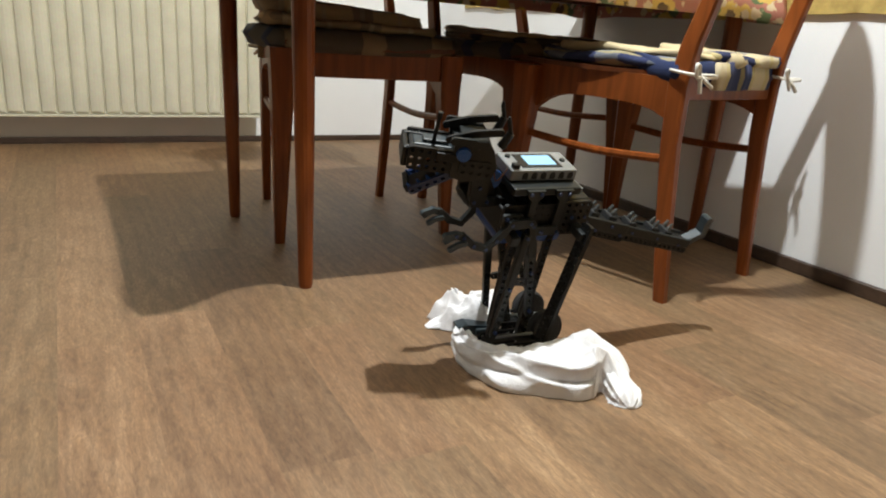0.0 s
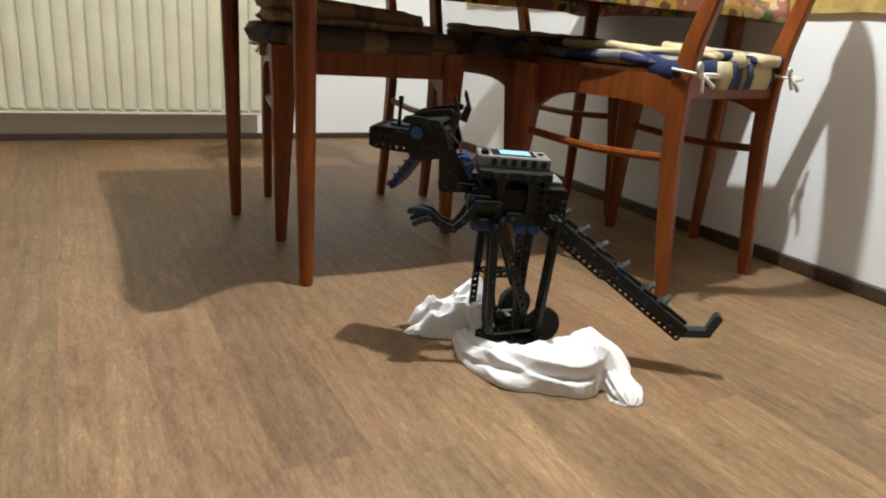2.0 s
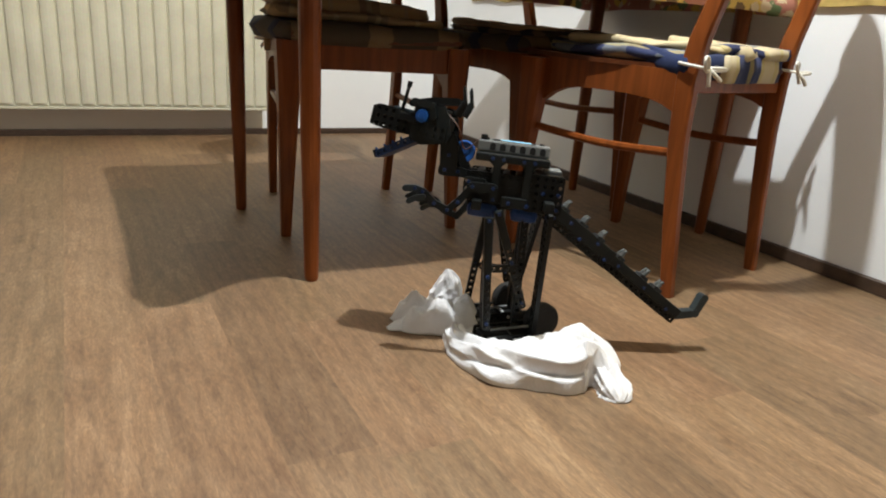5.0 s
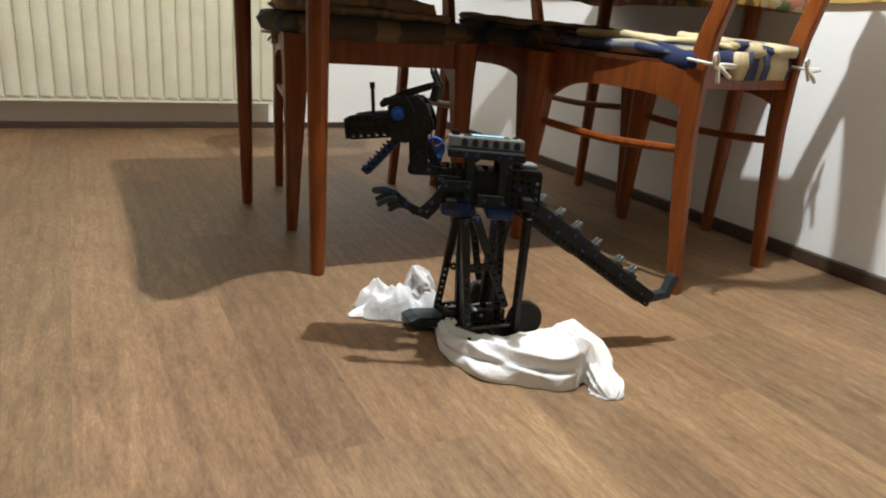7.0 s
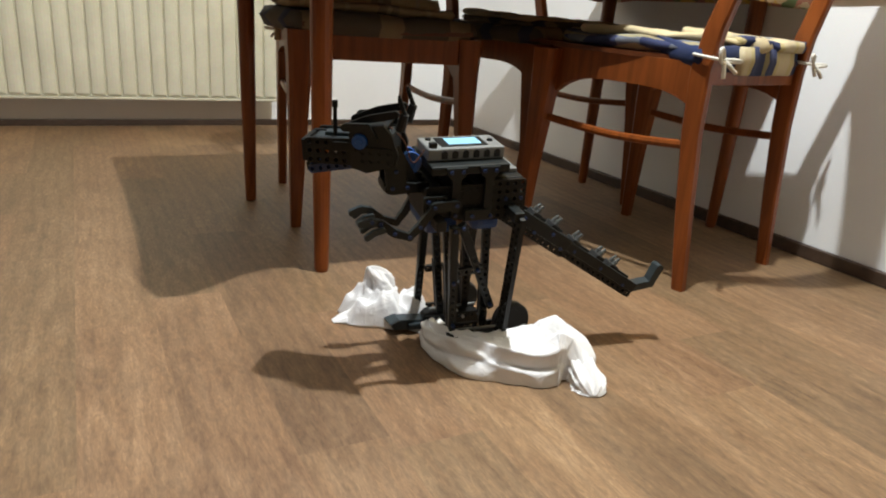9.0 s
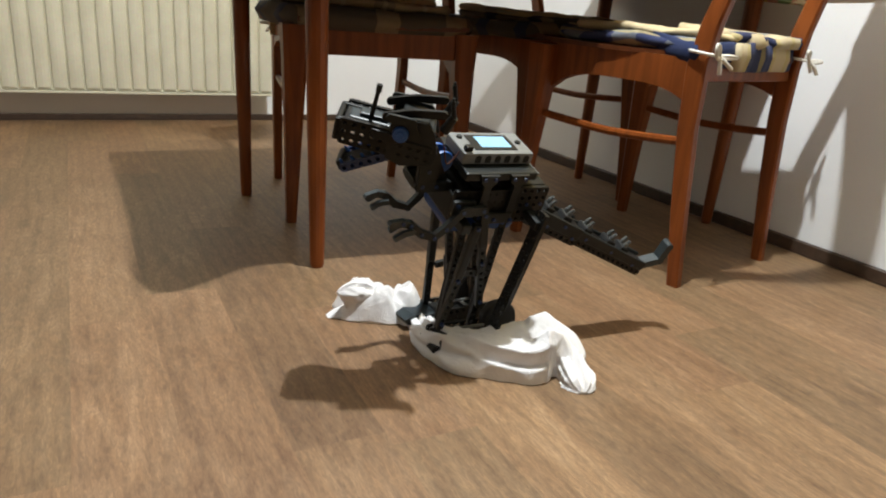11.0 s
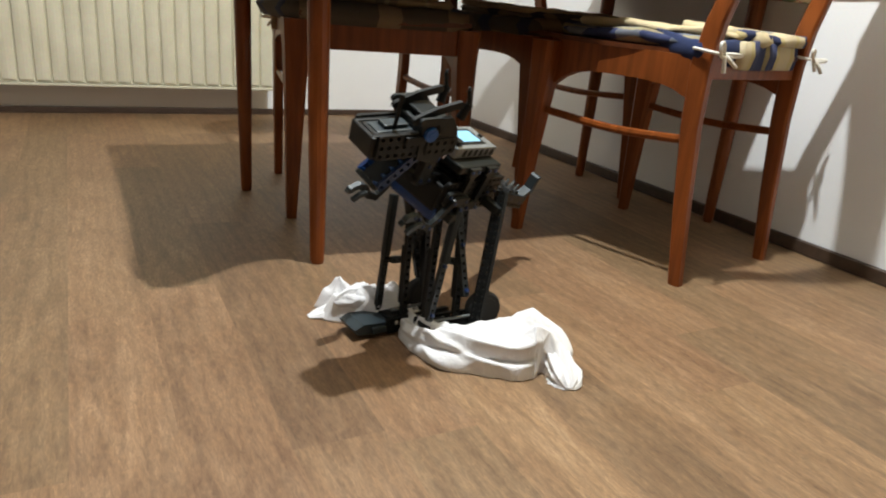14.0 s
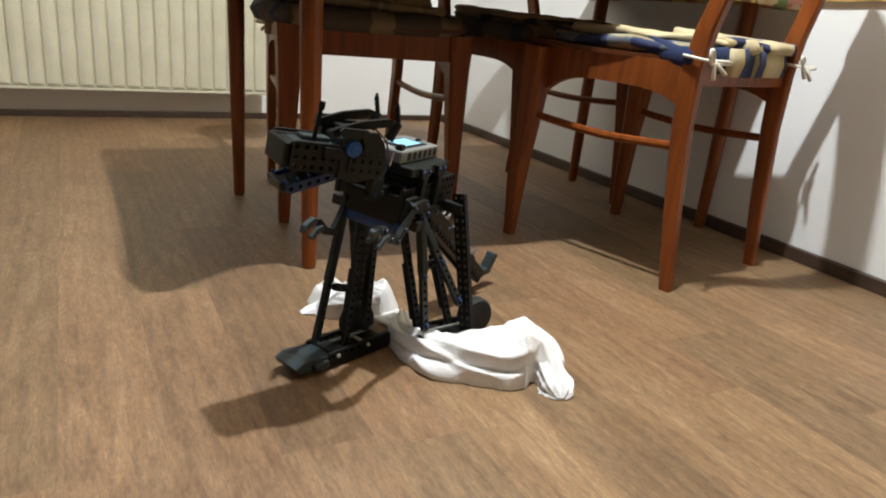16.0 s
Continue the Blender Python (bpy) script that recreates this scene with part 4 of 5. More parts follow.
        rings(bm, [[Vector((cx + k * math.cos(a), cy + d, cz + k * math.sin(a))) for a in ang] for k, d in ((r * 0.2, -w * 0.5), (r * 0.70, -w * 0.6), (r * 0.72, -w * 1.02), (r * 0.72, w * 1.02), (r * 0.70, w * 0.6), (r * 0.2, w * 0.5))])
        part("rim", bm, AXLE, foot)
        bm = bmesh.new()
        rod(bm, (cx, cy - w * 0.9, cz), (cx, cy + w * 0.9, cz), r * 0.30, None, 14)
        for i in range(6):
            a = math.pi / 3 * i
            p = Vector((cx + r * 0.46 * math.cos(a), cy, cz + r * 0.46 * math.sin(a)))
            rod(bm, p - Vector((0, w * 0.72, 0)), p + Vector((0, w * 0.72, 0)), 0.0030, None, 8)
        part("hub", bm, BRAINGREY, foot, "light grey pins round the wheel hub")
        foot.scale = (1.04,) * 3
        feet.append(foot)
    return dict(root=root, head=head, jaw=jaw, tail=tail, legs=legs, feet=feet)


# ---- the white cloth under the robot ----
def crease(pos):
    """Sharp irregular creases, about -1 to 1."""
    return 1.7 * (0.26 - abs(noise.noise(pos))) + 0.9 * (0.26 - abs(noise.noise(pos * 2.3 + Vector((3, 1, 5)))))


def roll(bm, spine, seed, nu=90, nv=26, deep=0.28):
    """A crumpled roll of cloth lying along points (x, y, half width, height): slanting folds with sharp valleys."""
    rows = []
    off = Vector((seed, seed * 2.3, 0))
    k = len(spine) - 1
    for i in range(nu + 1):
        f = i / nu * k
        a = min(int(f), k - 1)
        t = f - a
        p = [spine[max(a - 1, 0)], spine[a], spine[a + 1], spine[min(a + 2, k)]]
        q = [0.5 * (2 * p[1][c] + (p[2][c] - p[0][c]) * t + (2 * p[0][c] - 5 * p[1][c] + 4 * p[2][c] - p[3][c]) * t * t + (3 * p[1][c] - p[0][c] - 3 * p[2][c] + p[3][c]) * t ** 3) for c in range(4)]
        rows.append(q)
    loops = []
    for i, (x, y, w, h) in enumerate(rows):
        x0, y0 = rows[max(i - 1, 0)][:2]
        x1, y1 = rows[min(i + 1, nu)][:2]
        tx, ty = x1 - x0, y1 - y0
        l = math.hypot(tx, ty)
        nx, ny = -ty / l, tx / l
        s = i / nu
        hem = 1 + 0.16 * noise.noise(Vector((s * 9, seed, 2))) + 0.07 * noise.noise(Vector((s * 26, seed, 5)))
        loop = []
        for j in range(nv + 1):
            th = math.pi * j / nv
            pos = Vector((x * 14, y * 14, th * 0.8)) + off
            bend = noise.noise(pos * 0.55)
            wide = abs(math.sin(2.9 * th + 2.4 * s * nu / 190 + 2.6 * bend))
            slim = abs(math.sin(6.0 * th - 5.0 * s * nu / 190 + 3.4 * noise.noise(pos * 0.8 + Vector((7, 1, 3)))))
            part_here = max(0.0, min(1.0, 0.5 + 1.6 * noise.noise(pos * 0.45 + Vector((2, 9, 4)))))
            fold = deep * (wide ** 0.7 - 0.72) + deep * 0.52 * ((1 - slim) ** 1.3 - 0.27) * (0.25 + 0.75 * part_here) + 0.16 * noise.noise(pos * 0.6) + 0.15 * (0.30 - abs(noise.noise(pos * 1.5 + Vector((1, 4, 2))))) + 0.08 * (0.28 - abs(noise.noise(pos * 3.4 + Vector((6, 2, 8)))))
            r = 0.90 + fold * (0.35 + 0.65 * math.sqrt(max(0.0, math.sin(th))))
            if th > 2.2:
                r *= 1 + (hem - 1) * (th - 2.2) / 0.94
            u, v = math.cos(th), max(0.0, math.sin(th)) ** 0.8
            loop.append(bm.verts.new((x + nx * w * u * r, y + ny * w * u * r, max(0.0012, h * v * r))))
        loops.append(loop)
    for a, b in zip(loops, loops[1:]):
        for j in range(nv):
            bm.faces.new((a[j], a[j + 1], b[j + 1], b[j]))
    bm.faces.new(loops[0])
    bm.faces.new(loops[-1][::-1])


def mound(bm, rx, ry, h, seed, n=120, m=48):
    """A low heap of cloth with crossing folds and a steep uneven rim."""
    off = Vector((seed * 5, seed, 0))
    rows = []
    for i in range(m + 1):
        k = i / m
        row = []
        for j in range(n):
            a = 2 * math.pi * j / n
            rim = 1 + 0.22 * noise.noise(Vector((math.cos(a) * 1.6, math.sin(a) * 1.6, seed))) + 0.05 * math.sin(5 * a + seed)
            x, y = rx * k * rim * math.cos(a), ry * k * rim * math.sin(a)
            pos = Vector((x * 26, y * 26, 0)) + off
            valley = abs(math.sin(26 * x + 15 * y + 2.2 * noise.noise(pos * 0.5))) ** 0.8
            cross = abs(math.sin(30 * y - 20 * x + 2.4 * noise.noise(pos * 0.6 + Vector((3, 8, 1))))) ** 0.8
            z = h * (1 - k ** 3.5) * (0.40 + 0.36 * valley + 0.20 * cross + 0.5 * noise.noise(pos * 0.5) + 0.42 * crease(pos * 0.8))
            row.append(bm.verts.new((x, y, max(0.0012, z))))
        rows.append(row)
    for a, b in zip(rows, rows[1:]):
        for j in range(n):
            bm.faces.new((a[j], a[(j + 1) % n], b[(j + 1) % n], b[j]))
    bm.faces.new(rows[-1][::-1])
    bmesh.ops.remove_doubles(bm, verts=bm.verts[:], dist=1e-6)


def bunch(bm, r0, r1, h, seed, n=80, m=56):
    """An upright bunch of cloth, gathered towards a rounded tip."""
    loops = []
    for i in range(m + 1):
        k = i / m
        r = (r0 + (r1 - r0) * k ** 0.7) * math.sqrt(max(0.0, 1 - max(0.0, (k - 0.6) / 0.4) ** 2) + 1e-4)
        loop = []
        for j in range(n):
            a = 2 * math.pi * j / n
            pos = Vector((math.cos(a) * 1.1, math.sin(a) * 1.1, k * 2.2 + seed))
            f = abs(math.sin(1.5 * a + 1.4 * k + 1.6 * noise.noise(pos))) ** 0.6
            q = r * (0.72 + 0.42 * f + 0.25 * noise.noise(pos * 1.4) + 0.34 * crease(pos * 1.3))
            loop.append(bm.verts.new((q * math.cos(a) + 0.016 * math.sin(2.6 * k) - 0.014 * k, q * 0.55 * math.sin(a), h * k)))
        loops.append(loop)
    for a, b in zip(loops, loops[1:]):
        for j in range(n):
            bm.faces.new((a[j], a[(j + 1) % n], b[(j + 1) % n], b[j]))
    bm.faces.new(loops[0][::-1])
    bm.faces.new(loops[-1])


def white_cloth():
    root = thing("cloth", "crumpled white cotton cloth dragged over the floor by the robot", "cloth")
    bm = bmesh.new()
    roll(bm, [(0.606, 1.000, 0.018, 0.022), (0.586, 0.950, 0.026, 0.028), (0.578, 0.890, 0.036, 0.038), (0.598, 0.836, 0.050, 0.050), (0.636, 0.800, 0.056, 0.056), (0.680, 0.783, 0.064, 0.062),
              (0.712, 0.774, 0.062, 0.080), (0.736, 0.753, 0.044, 0.068), (0.744, 0.726, 0.028, 0.036)], 3, 190, 52)
    part("front_fold", bm, CLOTH, root, smooth=True)
    bm = bmesh.new()
    roll(bm, [(0.739, 0.757, 0.024, 0.046), (0.736, 0.730, 0.026, 0.040), (0.731, 0.705, 0.029, 0.028), (0.726, 0.687, 0.026, 0.017), (0.722, 0.677, 0.010, 0.005)], 8, 90, 40, 0.34)
    part("corner", bm, CLOTH, root, smooth=True)
    bm = bmesh.new()
    mound(bm, 0.080, 0.054, 0.064, 7)
    back = part("rear_fold", bm, CLOTH, root, smooth=True)
    bm = bmesh.new()
    roll(bm, [(-0.050, -0.010, 0.020, 0.024), (-0.076, -0.020, 0.018, 0.012), (-0.094, -0.026, 0.008, 0.003)], 5, 36, 24)
    part("loose_corner", bm, CLOTH, back, smooth=True)
    bm = bmesh.new()
    roll(bm, [(0.012, 0.006, 0.034, 0.020), (0.040, -0.016, 0.036, 0.014), (0.072, -0.046, 0.034, 0.010), (0.100, -0.078, 0.028, 0.008), (0.118, -0.104, 0.016, 0.004)], 12, 70, 30)
    part("joining_fold", bm, CLOTH, back, smooth=True)
    bm = bmesh.new()
    bunch(bm, 0.046, 0.017, 0.092, 9)
    tip = part("raised_fold", bm, CLOTH, root, smooth=True)
    return root, back, tip


# ---- floor planks ----
def plank(fl, made, x0, x1, a, b):
    key = (round(b - a, 5), round(x1 - x0, 5))
    if key not in made:
        bm = bmesh.new()
        hx, hy, g = key[1] / 2, key[0] / 2, 0.0003
        rows = [[bm.verts.new((sx * (hx - i), sy * (hy - i), z)) for sx, sy in ((-1, -1), (1, -1), (1, 1), (-1, 1))] for i, z in ((0, -0.004), (0, -0.00006), (g, 0.0))]
        for p, q in zip(rows, rows[1:]):
            for i in range(4):
                bm.faces.new((p[i], p[(i + 1) % 4], q[(i + 1) % 4], q[i]))
        bm.faces.new(rows[-1])
        me = bpy.data.meshes.new("plank")
        bm.to_mesh(me)
        bm.free()
        me.materials.append(PLANK)
        made[key] = me
    ob = new("plank", made[key])
    ob.location = ((x0 + x1) / 2, (a + b) / 2, 0)
    ob.parent = fl


def planks(fl):
    width = 0.1205
    made = {}
    rnd = random.Random(4)
    # ends of the boards that lie ahead; the rest come at random
    joints = {0: (0.30, 1.165), 1: (0.55, 1.262), 2: (0.72, 1.62), 3: (0.690, 1.120), 4: (0.81, 1.50), 5: (0.42, 1.05)}
    for k in range(-21, 14):
        x0 = -0.043 + k * width
        x1 = min(x0 + width, WX - 0.0145)
        if x1 - x0 < 0.02:
            continue
        ends = list(joints.get(k, (0.3 + rnd.random() * 0.8,)))
        while ends[0] > Y0:
            ends.insert(0, ends[0] - rnd.choice((0.43, 0.60, 0.78, 0.92)))
        while ends[-1] < WY - 0.0125:
            ends.append(ends[-1] + rnd.choice((0.43, 0.60, 0.78, 0.92)))
        for a, b in zip(ends, ends[1:]):
            a, b = max(a, Y0), min(b, WY - 0.0125)
            if b - a > 0.002:
                plank(fl, made, x0, x1, a, b)


fl = room()
radiator()
dining_set()
bot = robot()
cloth, cloth_back, cloth_tip = white_cloth()
planks(fl)


def aimed(foot_at, hip_at, ahead):
    """A pose at foot_at whose z runs to hip_at and whose x lies towards ahead."""
    z = (hip_at - foot_at).normalized()
    y = z.cross(ahead).normalized()
    x = y.cross(z)
    return Matrix.LocRotScale(foot_at, Matrix((x, y, z)).transposed().to_quaternion(), None)


def motions():
    """All that moves: camera apart, the robot with its limbs, and the cloth that it drags."""
    # t; body x, y, z, roll, pitch, yaw; head shift x, z, turn yaw, pitch, roll, jaw; tail yaw, pitch
    body, limbs, feet, rag = [], [], [], []
    body.append((0, pose(0.651, 0.908, 0.257, -17.2, -0.0, 175.1)))
    body.append((0.5, pose(0.667, 0.914, 0.256, -19.3, -1.5, 168.4)))
    body.append((1, pose(0.613, 0.886, 0.258, -12.3, -0.3, 173.4)))
    body.append((1.5, pose(0.605, 0.914, 0.257, -7.4, 1.8, 160.5)))
    body.append((2, pose(0.642, 0.946, 0.251, -1.8, -1.0, 155.8)))
    body.append((2.5, pose(0.632, 0.911, 0.258, 7.3, -1.7, 145.7)))
    body.append((3, pose(0.631, 0.915, 0.258, 7.4, -2.6, 145.8)))
    body.append((3.5, pose(0.631, 0.914, 0.262, 7.1, -2.1, 146.0)))
    body.append((4, pose(0.638, 0.954, 0.259, 5.4, -2.0, 143.5)))
    body.append((6.5, pose(0.596, 0.942, 0.257, 7.9, -3.3, 153.1)))
    body.append((7, pose(0.560, 0.935, 0.263, 5.9, -0.8, 153.0)))
    body.append((7.5, pose(0.533, 0.925, 0.260, -2.1, 2.2, 159.7)))
    body.append((8, pose(0.596, 0.956, 0.255, -21.2, -1.7, 178.6)))
    body.append((8.5, pose(0.572, 0.907, 0.259, -23.0, -0.1, 171.2)))
    body.append((9, pose(0.497, 0.912, 0.257, -6.0, 3.3, 171.6)))
    body.append((11.5, pose(0.531, 0.897, 0.260, -20.1, -1.1, 184.8)))
    body.append((12, pose(0.458, 0.901, 0.256, -6.8, 2.0, 188.0)))
    body.append((12.5, pose(0.495, 0.993, 0.246, -1.2, -0.9, 176.3)))
    body.append((13, pose(0.498, 1.011, 0.249, -0.6, -1.8, 176.2)))
    body.append((13.5, pose(0.432, 0.982, 0.251, -8.1, 6.1, 203.3)))
    body.append((14, pose(0.514, 0.999, 0.247, -23.5, -4.8, 208.5)))
    body.append((14.5, pose(0.561, 0.959, 0.249, -25.4, -4.5, 206.8)))
    body.append((15, pose(0.477, 0.976, 0.239, -15.4, -2.1, 214.1)))
    body.append((15.5, pose(0.424, 0.968, 0.244, -6.6, -2.3, 213.4)))
    body.append((16, pose(0.434, 0.965, 0.242, -6.1, -2.4, 216.4)))
    limbs.append((0, pose(0.146, 0, 0.127, -0.5, -0.6, -15.5), 33.0, pose(-0.064, 0, -0.006, 0, -13.6, -1.4)))
    limbs.append((0.5, pose(0.159, 0, 0.123, 0.4, 4.7, -18.4), 22.2, pose(-0.064, 0, -0.006, 0, -14.9, -11.0)))
    limbs.append((1, pose(0.148, 0, 0.121, 1.5, -5.7, -32.1), 28.3, pose(-0.064, 0, -0.006, 0, -21.4, -11.9)))
    limbs.append((1.5, pose(0.149, 0, 0.124, 2.3, -1.7, -22.1), 41.6, pose(-0.064, 0, -0.006, 0, -30.3, -7.9)))
    limbs.append((2, pose(0.155, 0, 0.126, -3.1, 0.2, -22.1), 55.0, pose(-0.064, 0, -0.006, 0, -32.4, -18.1)))
    limbs.append((2.5, pose(0.150, 0, 0.128, -5.1, 2.6, -16.4), 43.8, pose(-0.064, 0, -0.006, 0, -37.2, 7.9)))
    limbs.append((3, pose(0.151, 0, 0.125, -5.5, 2.2, -18.5), 43.1, pose(-0.064, 0, -0.006, 0, -35.3, 9.0)))
    limbs.append((3.5, pose(0.148, 0, 0.122, -1.9, 4.3, -14.9), 38.8, pose(-0.064, 0, -0.006, 0, -36.5, 11.4)))
    limbs.append((4, pose(0.158, 0, 0.118, -0.1, -5.9, -6.9), 41.0, pose(-0.064, 0, -0.006, 0, -29.4, 15.6)))
    limbs.append((6.5, pose(0.152, 0, 0.124, 4.7, -8.3, -11.1), 36.2, pose(-0.064, 0, -0.006, 0, -38.3, 3.7)))
    limbs.append((7, pose(0.144, 0, 0.123, -2.9, 8.3, -5.3), 42.5, pose(-0.064, 0, -0.006, 0, -31.4, 17.0)))
    limbs.append((7.5, pose(0.124, 0, 0.113, -6.5, -4.4, -6.6), 27.5, pose(-0.064, 0, -0.006, 0, -22.4, 26.0)))
    limbs.append((8, pose(0.159, 0, 0.127, -0.1, -4.2, -5.8), 32.2, pose(-0.064, 0, -0.006, 0, -13.1, -2.4)))
    limbs.append((8.5, pose(0.156, 0, 0.126, 0.9, -1.9, -15.6), 26.3, pose(-0.064, 0, -0.006, 0, -24.4, -9.1)))
    limbs.append((9, pose(0.149, 0, 0.113, -0.2, 2.3, -27.3), 10.1, pose(-0.064, 0, -0.006, 0, -33.4, -4.5)))
    limbs.append((11.5, pose(0.156, 0, 0.127, 0.6, -1.5, -27.5), 34.9, pose(-0.064, 0, -0.006, 0, -19.9, -12.3)))
    limbs.append((12, pose(0.137, 0, 0.116, -8.1, 0.9, -30.4), 26.3, pose(-0.064, 0, -0.006, 0, -32.7, -2.5)))
    limbs.append((12.5, pose(0.163, 0, 0.119, -0.4, -0.1, -24.7), 18.5, pose(-0.064, 0, -0.006, 0, -34.4, -13.7)))
    limbs.append((13, pose(0.160, 0, 0.123, 0.0, -3.6, 1.6), 20.2, pose(-0.064, 0, -0.006, 0, -33.2, 0.2)))
    limbs.append((13.5, pose(0.162, 0, 0.126, -1.6, -6.5, -18.8), 29.0, pose(-0.064, 0, -0.006, 0, -19.5, -7.8)))
    limbs.append((14, pose(0.158, 0, 0.124, 3.9, 12.8, -14.1), 41.3, pose(-0.064, 0, -0.006, 0, -12.9, 2.2)))
    limbs.append((14.5, pose(0.191, 0, 0.129, 5.0, 8.2, -21.9), 49.6, pose(-0.064, 0, -0.006, 0, -18.2, -10.8)))
    limbs.append((15, pose(0.154, 0, 0.105, 2.3, -4.3, -21.5), 47.0, pose(-0.064, 0, -0.006, 0, -37.0, -8.5)))
    limbs.append((15.5, pose(0.179, 0, 0.117, -0.1, 0.1, -21.3), 23.5, pose(-0.064, 0, -0.006, 0, -37.6, -8.3)))
    limbs.append((16, pose(0.182, 0, 0.114, -0.6, -3.0, -29.0), 21.9, pose(-0.064, 0, -0.006, 0, -36.5, -11.1)))
    feet.append((0, pose(0.672, 0.867, 0.012, 0, 0, 176.0), pose(0.764, 1.010, 0, 0, 0, 172.0)))
    feet.append((0.5, pose(0.673, 0.869, 0.012, 0, 0, 175.8), pose(0.762, 1.013, 0, 0, 0, 172.0)))
    feet.append((1, pose(0.667, 0.869, 0.012, 0, 0, 175.5), pose(0.750, 1.019, 0, 0, 0, 172.0)))
    feet.append((1.5, pose(0.657, 0.872, 0.012, 0, 0, 175.2), pose(0.736, 1.026, 0, 0, 0, 172.0)))
    feet.append((2, pose(0.670, 0.875, 0.012, 0, 0, 175.0), pose(0.743, 1.029, 0, 0, 0, 172.0)))
    feet.append((2.5, pose(0.683, 0.873, 0.012, 0, 0, 174.8), pose(0.746, 1.028, 0, 0, 0, 172.0)))
    feet.append((3, pose(0.688, 0.876, 0.012, 0, 0, 174.5), pose(0.743, 1.031, 0, 0, 0, 172.0)))
    feet.append((3.5, pose(0.684, 0.874, 0.012, 0, 0, 174.2), pose(0.737, 1.030, 0, 0, 0, 172.0)))
    feet.append((4, pose(0.653, 0.883, 0.012, 0, 0, 174.0), pose(0.740, 1.033, 0, 0, 0, 172.0)))
    feet.append((6.5, pose(0.634, 0.871, 0.012, 0, 0, 175.0), pose(0.650, 1.035, 0, 0, 0, 176.0)))
    feet.append((7, pose(0.610, 0.879, 0.012, 0, 0, 175.2), pose(0.649, 1.043, 0, 0, 0, 176.8)))
    feet.append((7.5, pose(0.584, 0.875, 0.012, 0, 0, 175.4), pose(0.640, 1.025, 0, 0, 0, 177.6)))
    feet.append((8, pose(0.591, 0.872, 0.012, 0, 0, 175.6), pose(0.664, 1.021, 0, 0, 0, 178.4)))
    feet.append((8.5, pose(0.582, 0.871, 0.012, 0, 0, 175.8), pose(0.655, 1.027, 0, 0, 0, 179.2)))
    feet.append((9, pose(0.570, 0.874, 0.012, 0, 0, 176.0), pose(0.597, 1.041, 0, 0, 0, 180.0)))
    feet.append((11.5, pose(0.554, 0.868, 0.012, 0, 0, 178.9), pose(0.620, 1.053, 0, 0, 0, 185.7)))
    feet.append((12, pose(0.549, 0.870, 0.012, 0, 0, 179.4), pose(0.514, 1.005, 0, 0, 0, 186.9)))
    feet.append((12.5, pose(0.558, 0.870, 0.012, 0, 0, 180.0), pose(0.518, 1.037, 0, 0, 0, 188.0)))
    feet.append((13, pose(0.556, 0.878, 0.012, 0, 0, 181.0), pose(0.522, 1.048, 0, 0, 0, 188.5)))
    feet.append((13.5, pose(0.543, 0.900, 0.012, 0, 0, 182.0), pose(0.512, 1.024, 0, 0, 0, 189.0)))
    feet.append((14, pose(0.544, 0.900, 0.012, 0, 0, 183.0), pose(0.520, 1.040, 0, 0, 0, 189.5)))
    feet.append((14.5, pose(0.544, 0.888, 0.012, 0, 0, 184.0), pose(0.553, 1.075, 0, 0, 0, 190.0)))
    feet.append((15, pose(0.535, 0.887, 0.012, 0, 0, 186.0), pose(0.427, 0.972, 0, 0, 0, 197.0)))
    feet.append((15.5, pose(0.534, 0.887, 0.012, 0, 0, 187.0), pose(0.394, 0.967, 0, 0, 0, 199.0)))
    feet.append((16, pose(0.546, 0.890, 0.012, 0, 0, 188.0), pose(0.397, 0.986, 0, 0, 0, 201.0)))
    rag.append((0, pose(-0.001, 0.000, 0), pose(0.656, 1.043, 0, 0, 0, -20.0), pose(0.650, 1.087, 0.004, 0, 72.0, 0)))
    rag.append((0.5, pose(-0.000, 0.001, 0), pose(0.639, 1.038, 0, 0, 0, -20.0), pose(0.643, 1.083, 0.004, 0, 64.0, 0)))
    rag.append((1, pose(0.000, 0.003, 0), pose(0.621, 1.033, 0, 0, 0, -20.0), pose(0.635, 1.079, 0.004, 0, 54.0, 0)))
    rag.append((1.5, pose(0.001, 0.004, 0), pose(0.604, 1.027, 0, 0, 0, -20.0), pose(0.628, 1.075, 0.004, 0, 44.0, 0)))
    rag.append((2, pose(0.003, 0.003, 0), pose(0.604, 1.024, 0, 0, 0, -20.0), pose(0.626, 1.071, 0.004, 0, 38.0, 0)))
    rag.append((2.5, pose(0.006, 0.002, 0), pose(0.603, 1.021, 0, 0, 0, -20.0), pose(0.625, 1.067, 0.004, 0, 28.0, 0)))
    rag.append((3, pose(0.008, 0.001, 0), pose(0.602, 1.018, 0, 0, 0, -20.0), pose(0.623, 1.063, 0.004, 0, 27.0, 0)))
    rag.append((3.5, pose(0.010, 0.000, 0), pose(0.602, 1.014, 0, 0, 0, -20.0), pose(0.622, 1.059, 0.004, 0, 26.0, 0)))
    rag.append((4, pose(-0.002, 0.003, 0), pose(0.614, 1.009, 0, 0, 0, -20.0), pose(0.620, 1.055, 0.004, 0, 25.0, 0)))
    rag.append((6.5, pose(-0.039, 0.015, 0), pose(0.499, 1.087, 0, 0, 0, -20.0), pose(0.527, 1.078, 0.004, 0, 0.0, 0)))
    rag.append((7, pose(-0.046, 0.017, 0), pose(0.500, 1.092, 0, 0, 0, -20.0), pose(0.523, 1.076, 0.004, 0, 0.0, 0)))
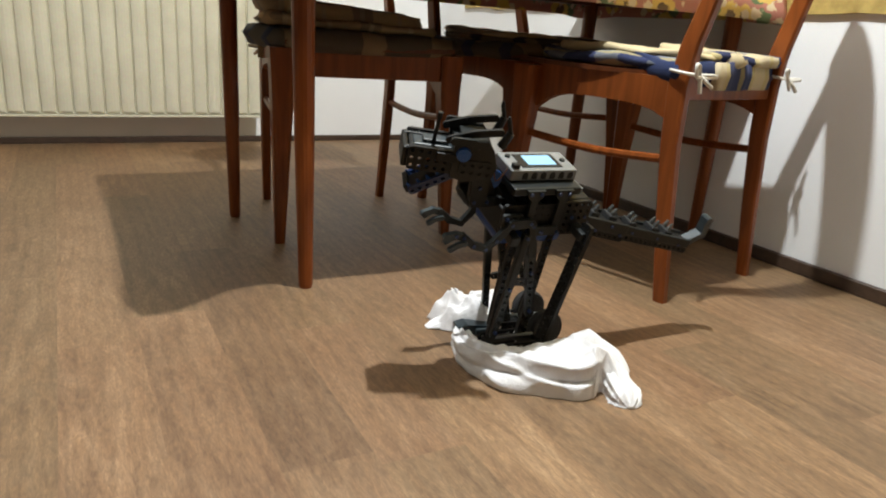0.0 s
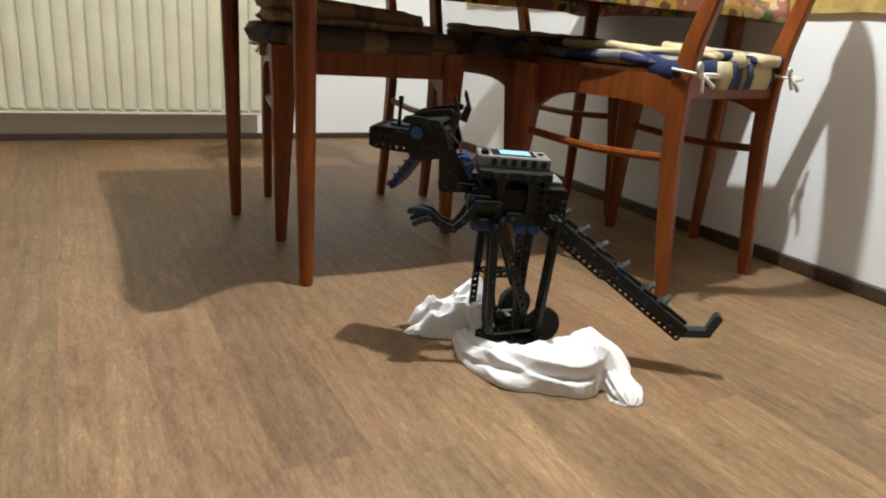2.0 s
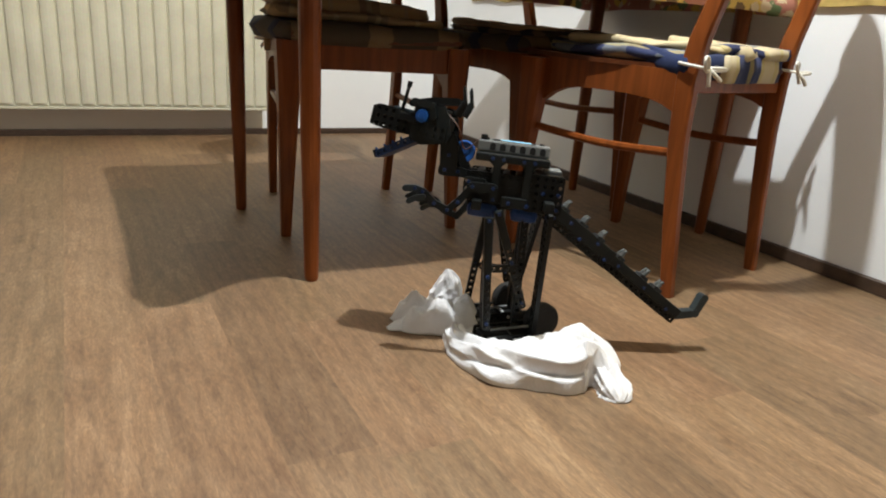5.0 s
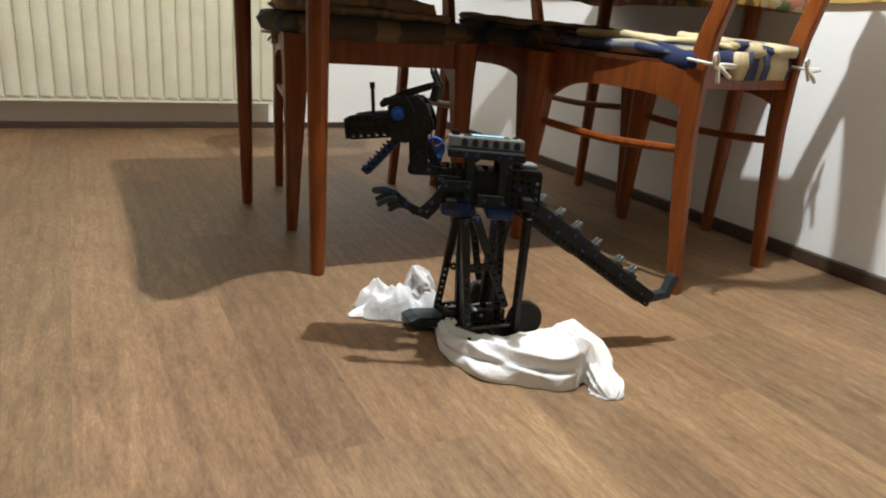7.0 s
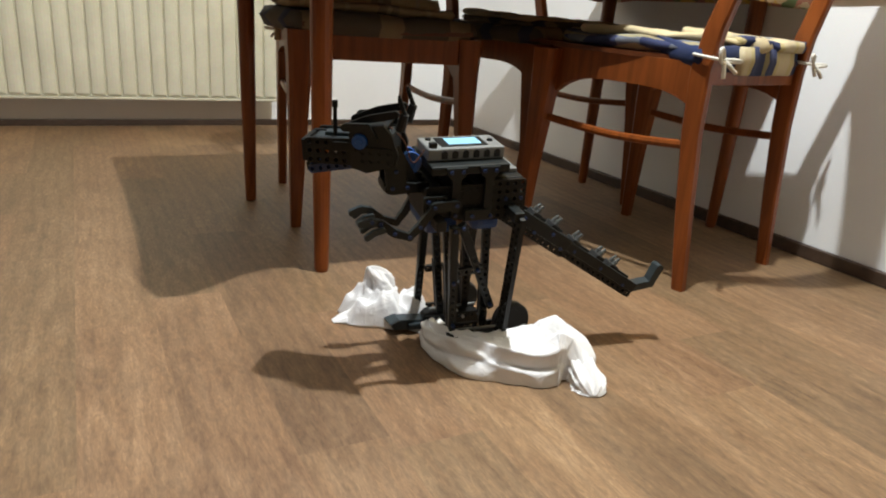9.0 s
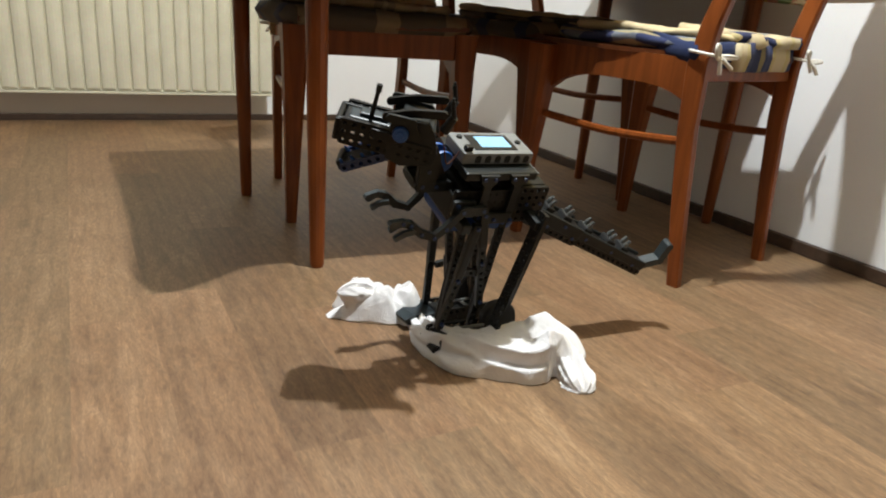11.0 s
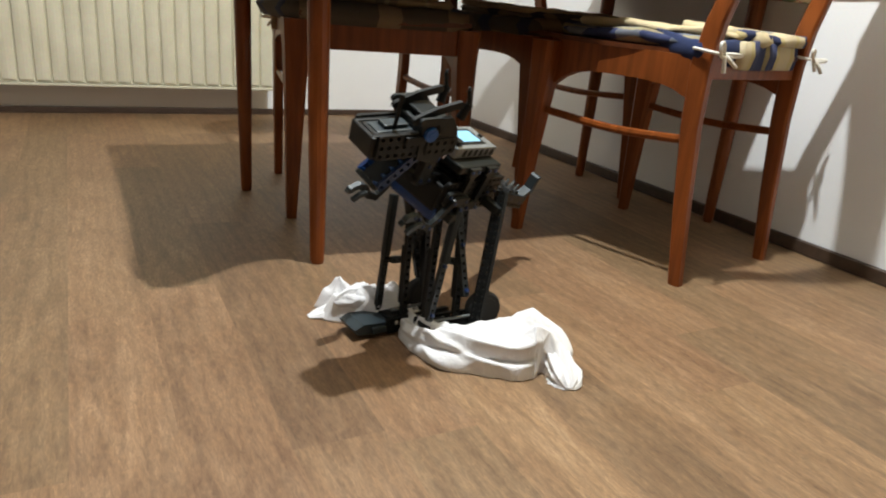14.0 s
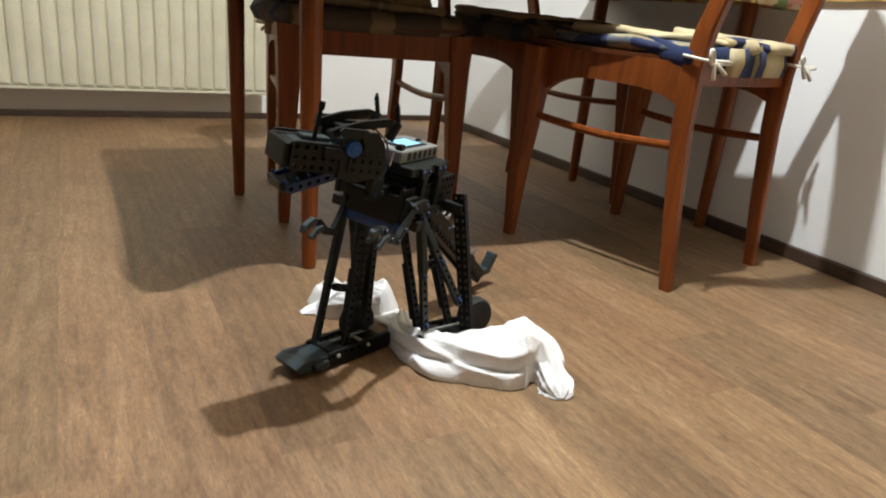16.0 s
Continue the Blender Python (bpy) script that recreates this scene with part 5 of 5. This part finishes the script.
    rag.append((7.5, pose(-0.055, 0.020, 0), pose(0.496, 1.085, 0, 0, 0, -20.0), pose(0.520, 1.073, 0.004, 0, 0.0, 0)))
    rag.append((8, pose(-0.064, 0.023, 0), pose(0.493, 1.080, 0, 0, 0, -20.0), pose(0.517, 1.071, 0.004, 0, 0.0, 0)))
    rag.append((8.5, pose(-0.073, 0.026, 0), pose(0.490, 1.076, 0, 0, 0, -20.0), pose(0.513, 1.068, 0.004, 0, 0.0, 0)))
    rag.append((9, pose(-0.082, 0.029, 0), pose(0.453, 1.066, 0, 0, 0, -20.0), pose(0.450, 1.087, 0.004, 0, -12.0, 0)))
    rag.append((11.5, pose(-0.094, 0.030, 0), pose(0.451, 1.070, 0, 0, 0, -20.0), pose(0.447, 1.057, 0.004, 0, -58.0, 0)))
    rag.append((12, pose(-0.098, 0.030, 0), pose(0.428, 1.060, 0, 0, 0, -20.0), pose(0.446, 1.051, 0.004, 0, -60.0, 0)))
    rag.append((12.5, pose(-0.102, 0.031, 0), pose(0.426, 1.064, 0, 0, 0, -20.0), pose(0.444, 1.045, 0.004, 0, -62.0, 0)))
    rag.append((13, pose(-0.104, 0.036, 0), pose(0.424, 1.062, 0, 0, 0, -20.0), pose(0.443, 1.039, 0.004, 0, -64.0, 0)))
    rag.append((13.5, pose(-0.106, 0.041, 0), pose(0.426, 1.067, 0, 0, 0, -20.0), pose(0.442, 1.044, 0.004, 0, -64.7, 0)))
    rag.append((14, pose(-0.108, 0.045, 0), pose(0.418, 1.066, 0, 0, 0, -20.0), pose(0.442, 1.048, 0.004, 0, -65.3, 0)))
    rag.append((14.5, pose(-0.110, 0.050, 0), pose(0.422, 1.075, 0, 0, 0, -20.0), pose(0.441, 1.052, 0.004, 0, -66.0, 0)))
    rag.append((15, pose(-0.113, 0.040, 0), pose(0.419, 1.069, 0, 0, 0, -20.0), pose(0.447, 1.060, 0.004, 0, -67.3, 0)))
    rag.append((15.5, pose(-0.114, 0.033, 0), pose(0.417, 1.070, 0, 0, 0, -20.0), pose(0.452, 1.067, 0.004, 0, -68.7, 0)))
    rag.append((16, pose(-0.113, 0.033, 0), pose(0.430, 1.099, 0, 0, 0, -20.0), pose(0.457, 1.075, 0.004, 0, -70.0, 0)))

    walk(bot["root"], body)
    at = {t: m @ Matrix.Scale(BOT_SIZE, 4) for t, m in body}
    walk(bot["head"], [(t, m) for t, m, _, _ in limbs])
    walk(bot["jaw"], [(t, m @ pose(0, 0, -0.035, 0, a)) for t, m, a, _ in limbs])
    walk(bot["tail"], [(t, m) for t, _, _, m in limbs])
    for k, s in ((0, 1), (1, -1)):
        rows = [[] for _ in range(6)]
        for t, near_foot, far_foot in feet:
            foot = (near_foot, far_foot)[k]
            b, inv = at[t], at[t].inverted()
            rows[0].append((t, inv @ foot))
            ahead = (foot.to_3x3() @ Vector((1, 0, 0)) + b.to_3x3() @ Vector((1, 0, 0))) * 0.5
            ends = (((0, 0.004 * s, 0.006), (-0.068, 0.090 * s, 0.0)),
                    ((0.082, -0.004, 0.040) if k == 0 else (0.098, 0.004, 0.012), (0.030, 0.070 * s, -0.012)),
                    ((0.016, -0.006 * s, 0.072), (0.016, 0.066 * s, -0.014)),
                    ((0.016, -0.030 * s, 0.030), (-0.032, 0.046 * s, -0.014)),
                    ((0.068, -0.040 * s, 0.016), (0.030, 0.034 * s, -0.010)))
            for i, (low, high) in enumerate(ends):
                rows[i + 1].append((t, inv @ aimed(foot @ Vector(low), b @ Vector(high), ahead)))
        for ob, r in zip((bot["feet"][k], *bot["legs"][k]), rows):
            walk(ob, r)
    walk(cloth, [(t, m) for t, m, _, _ in rag])
    walk(cloth_back, [(t, m.inverted() @ r) for t, m, r, _ in rag])
    walk(cloth_tip, [(t, m.inverted() @ p) for t, m, _, p in rag])


motions()
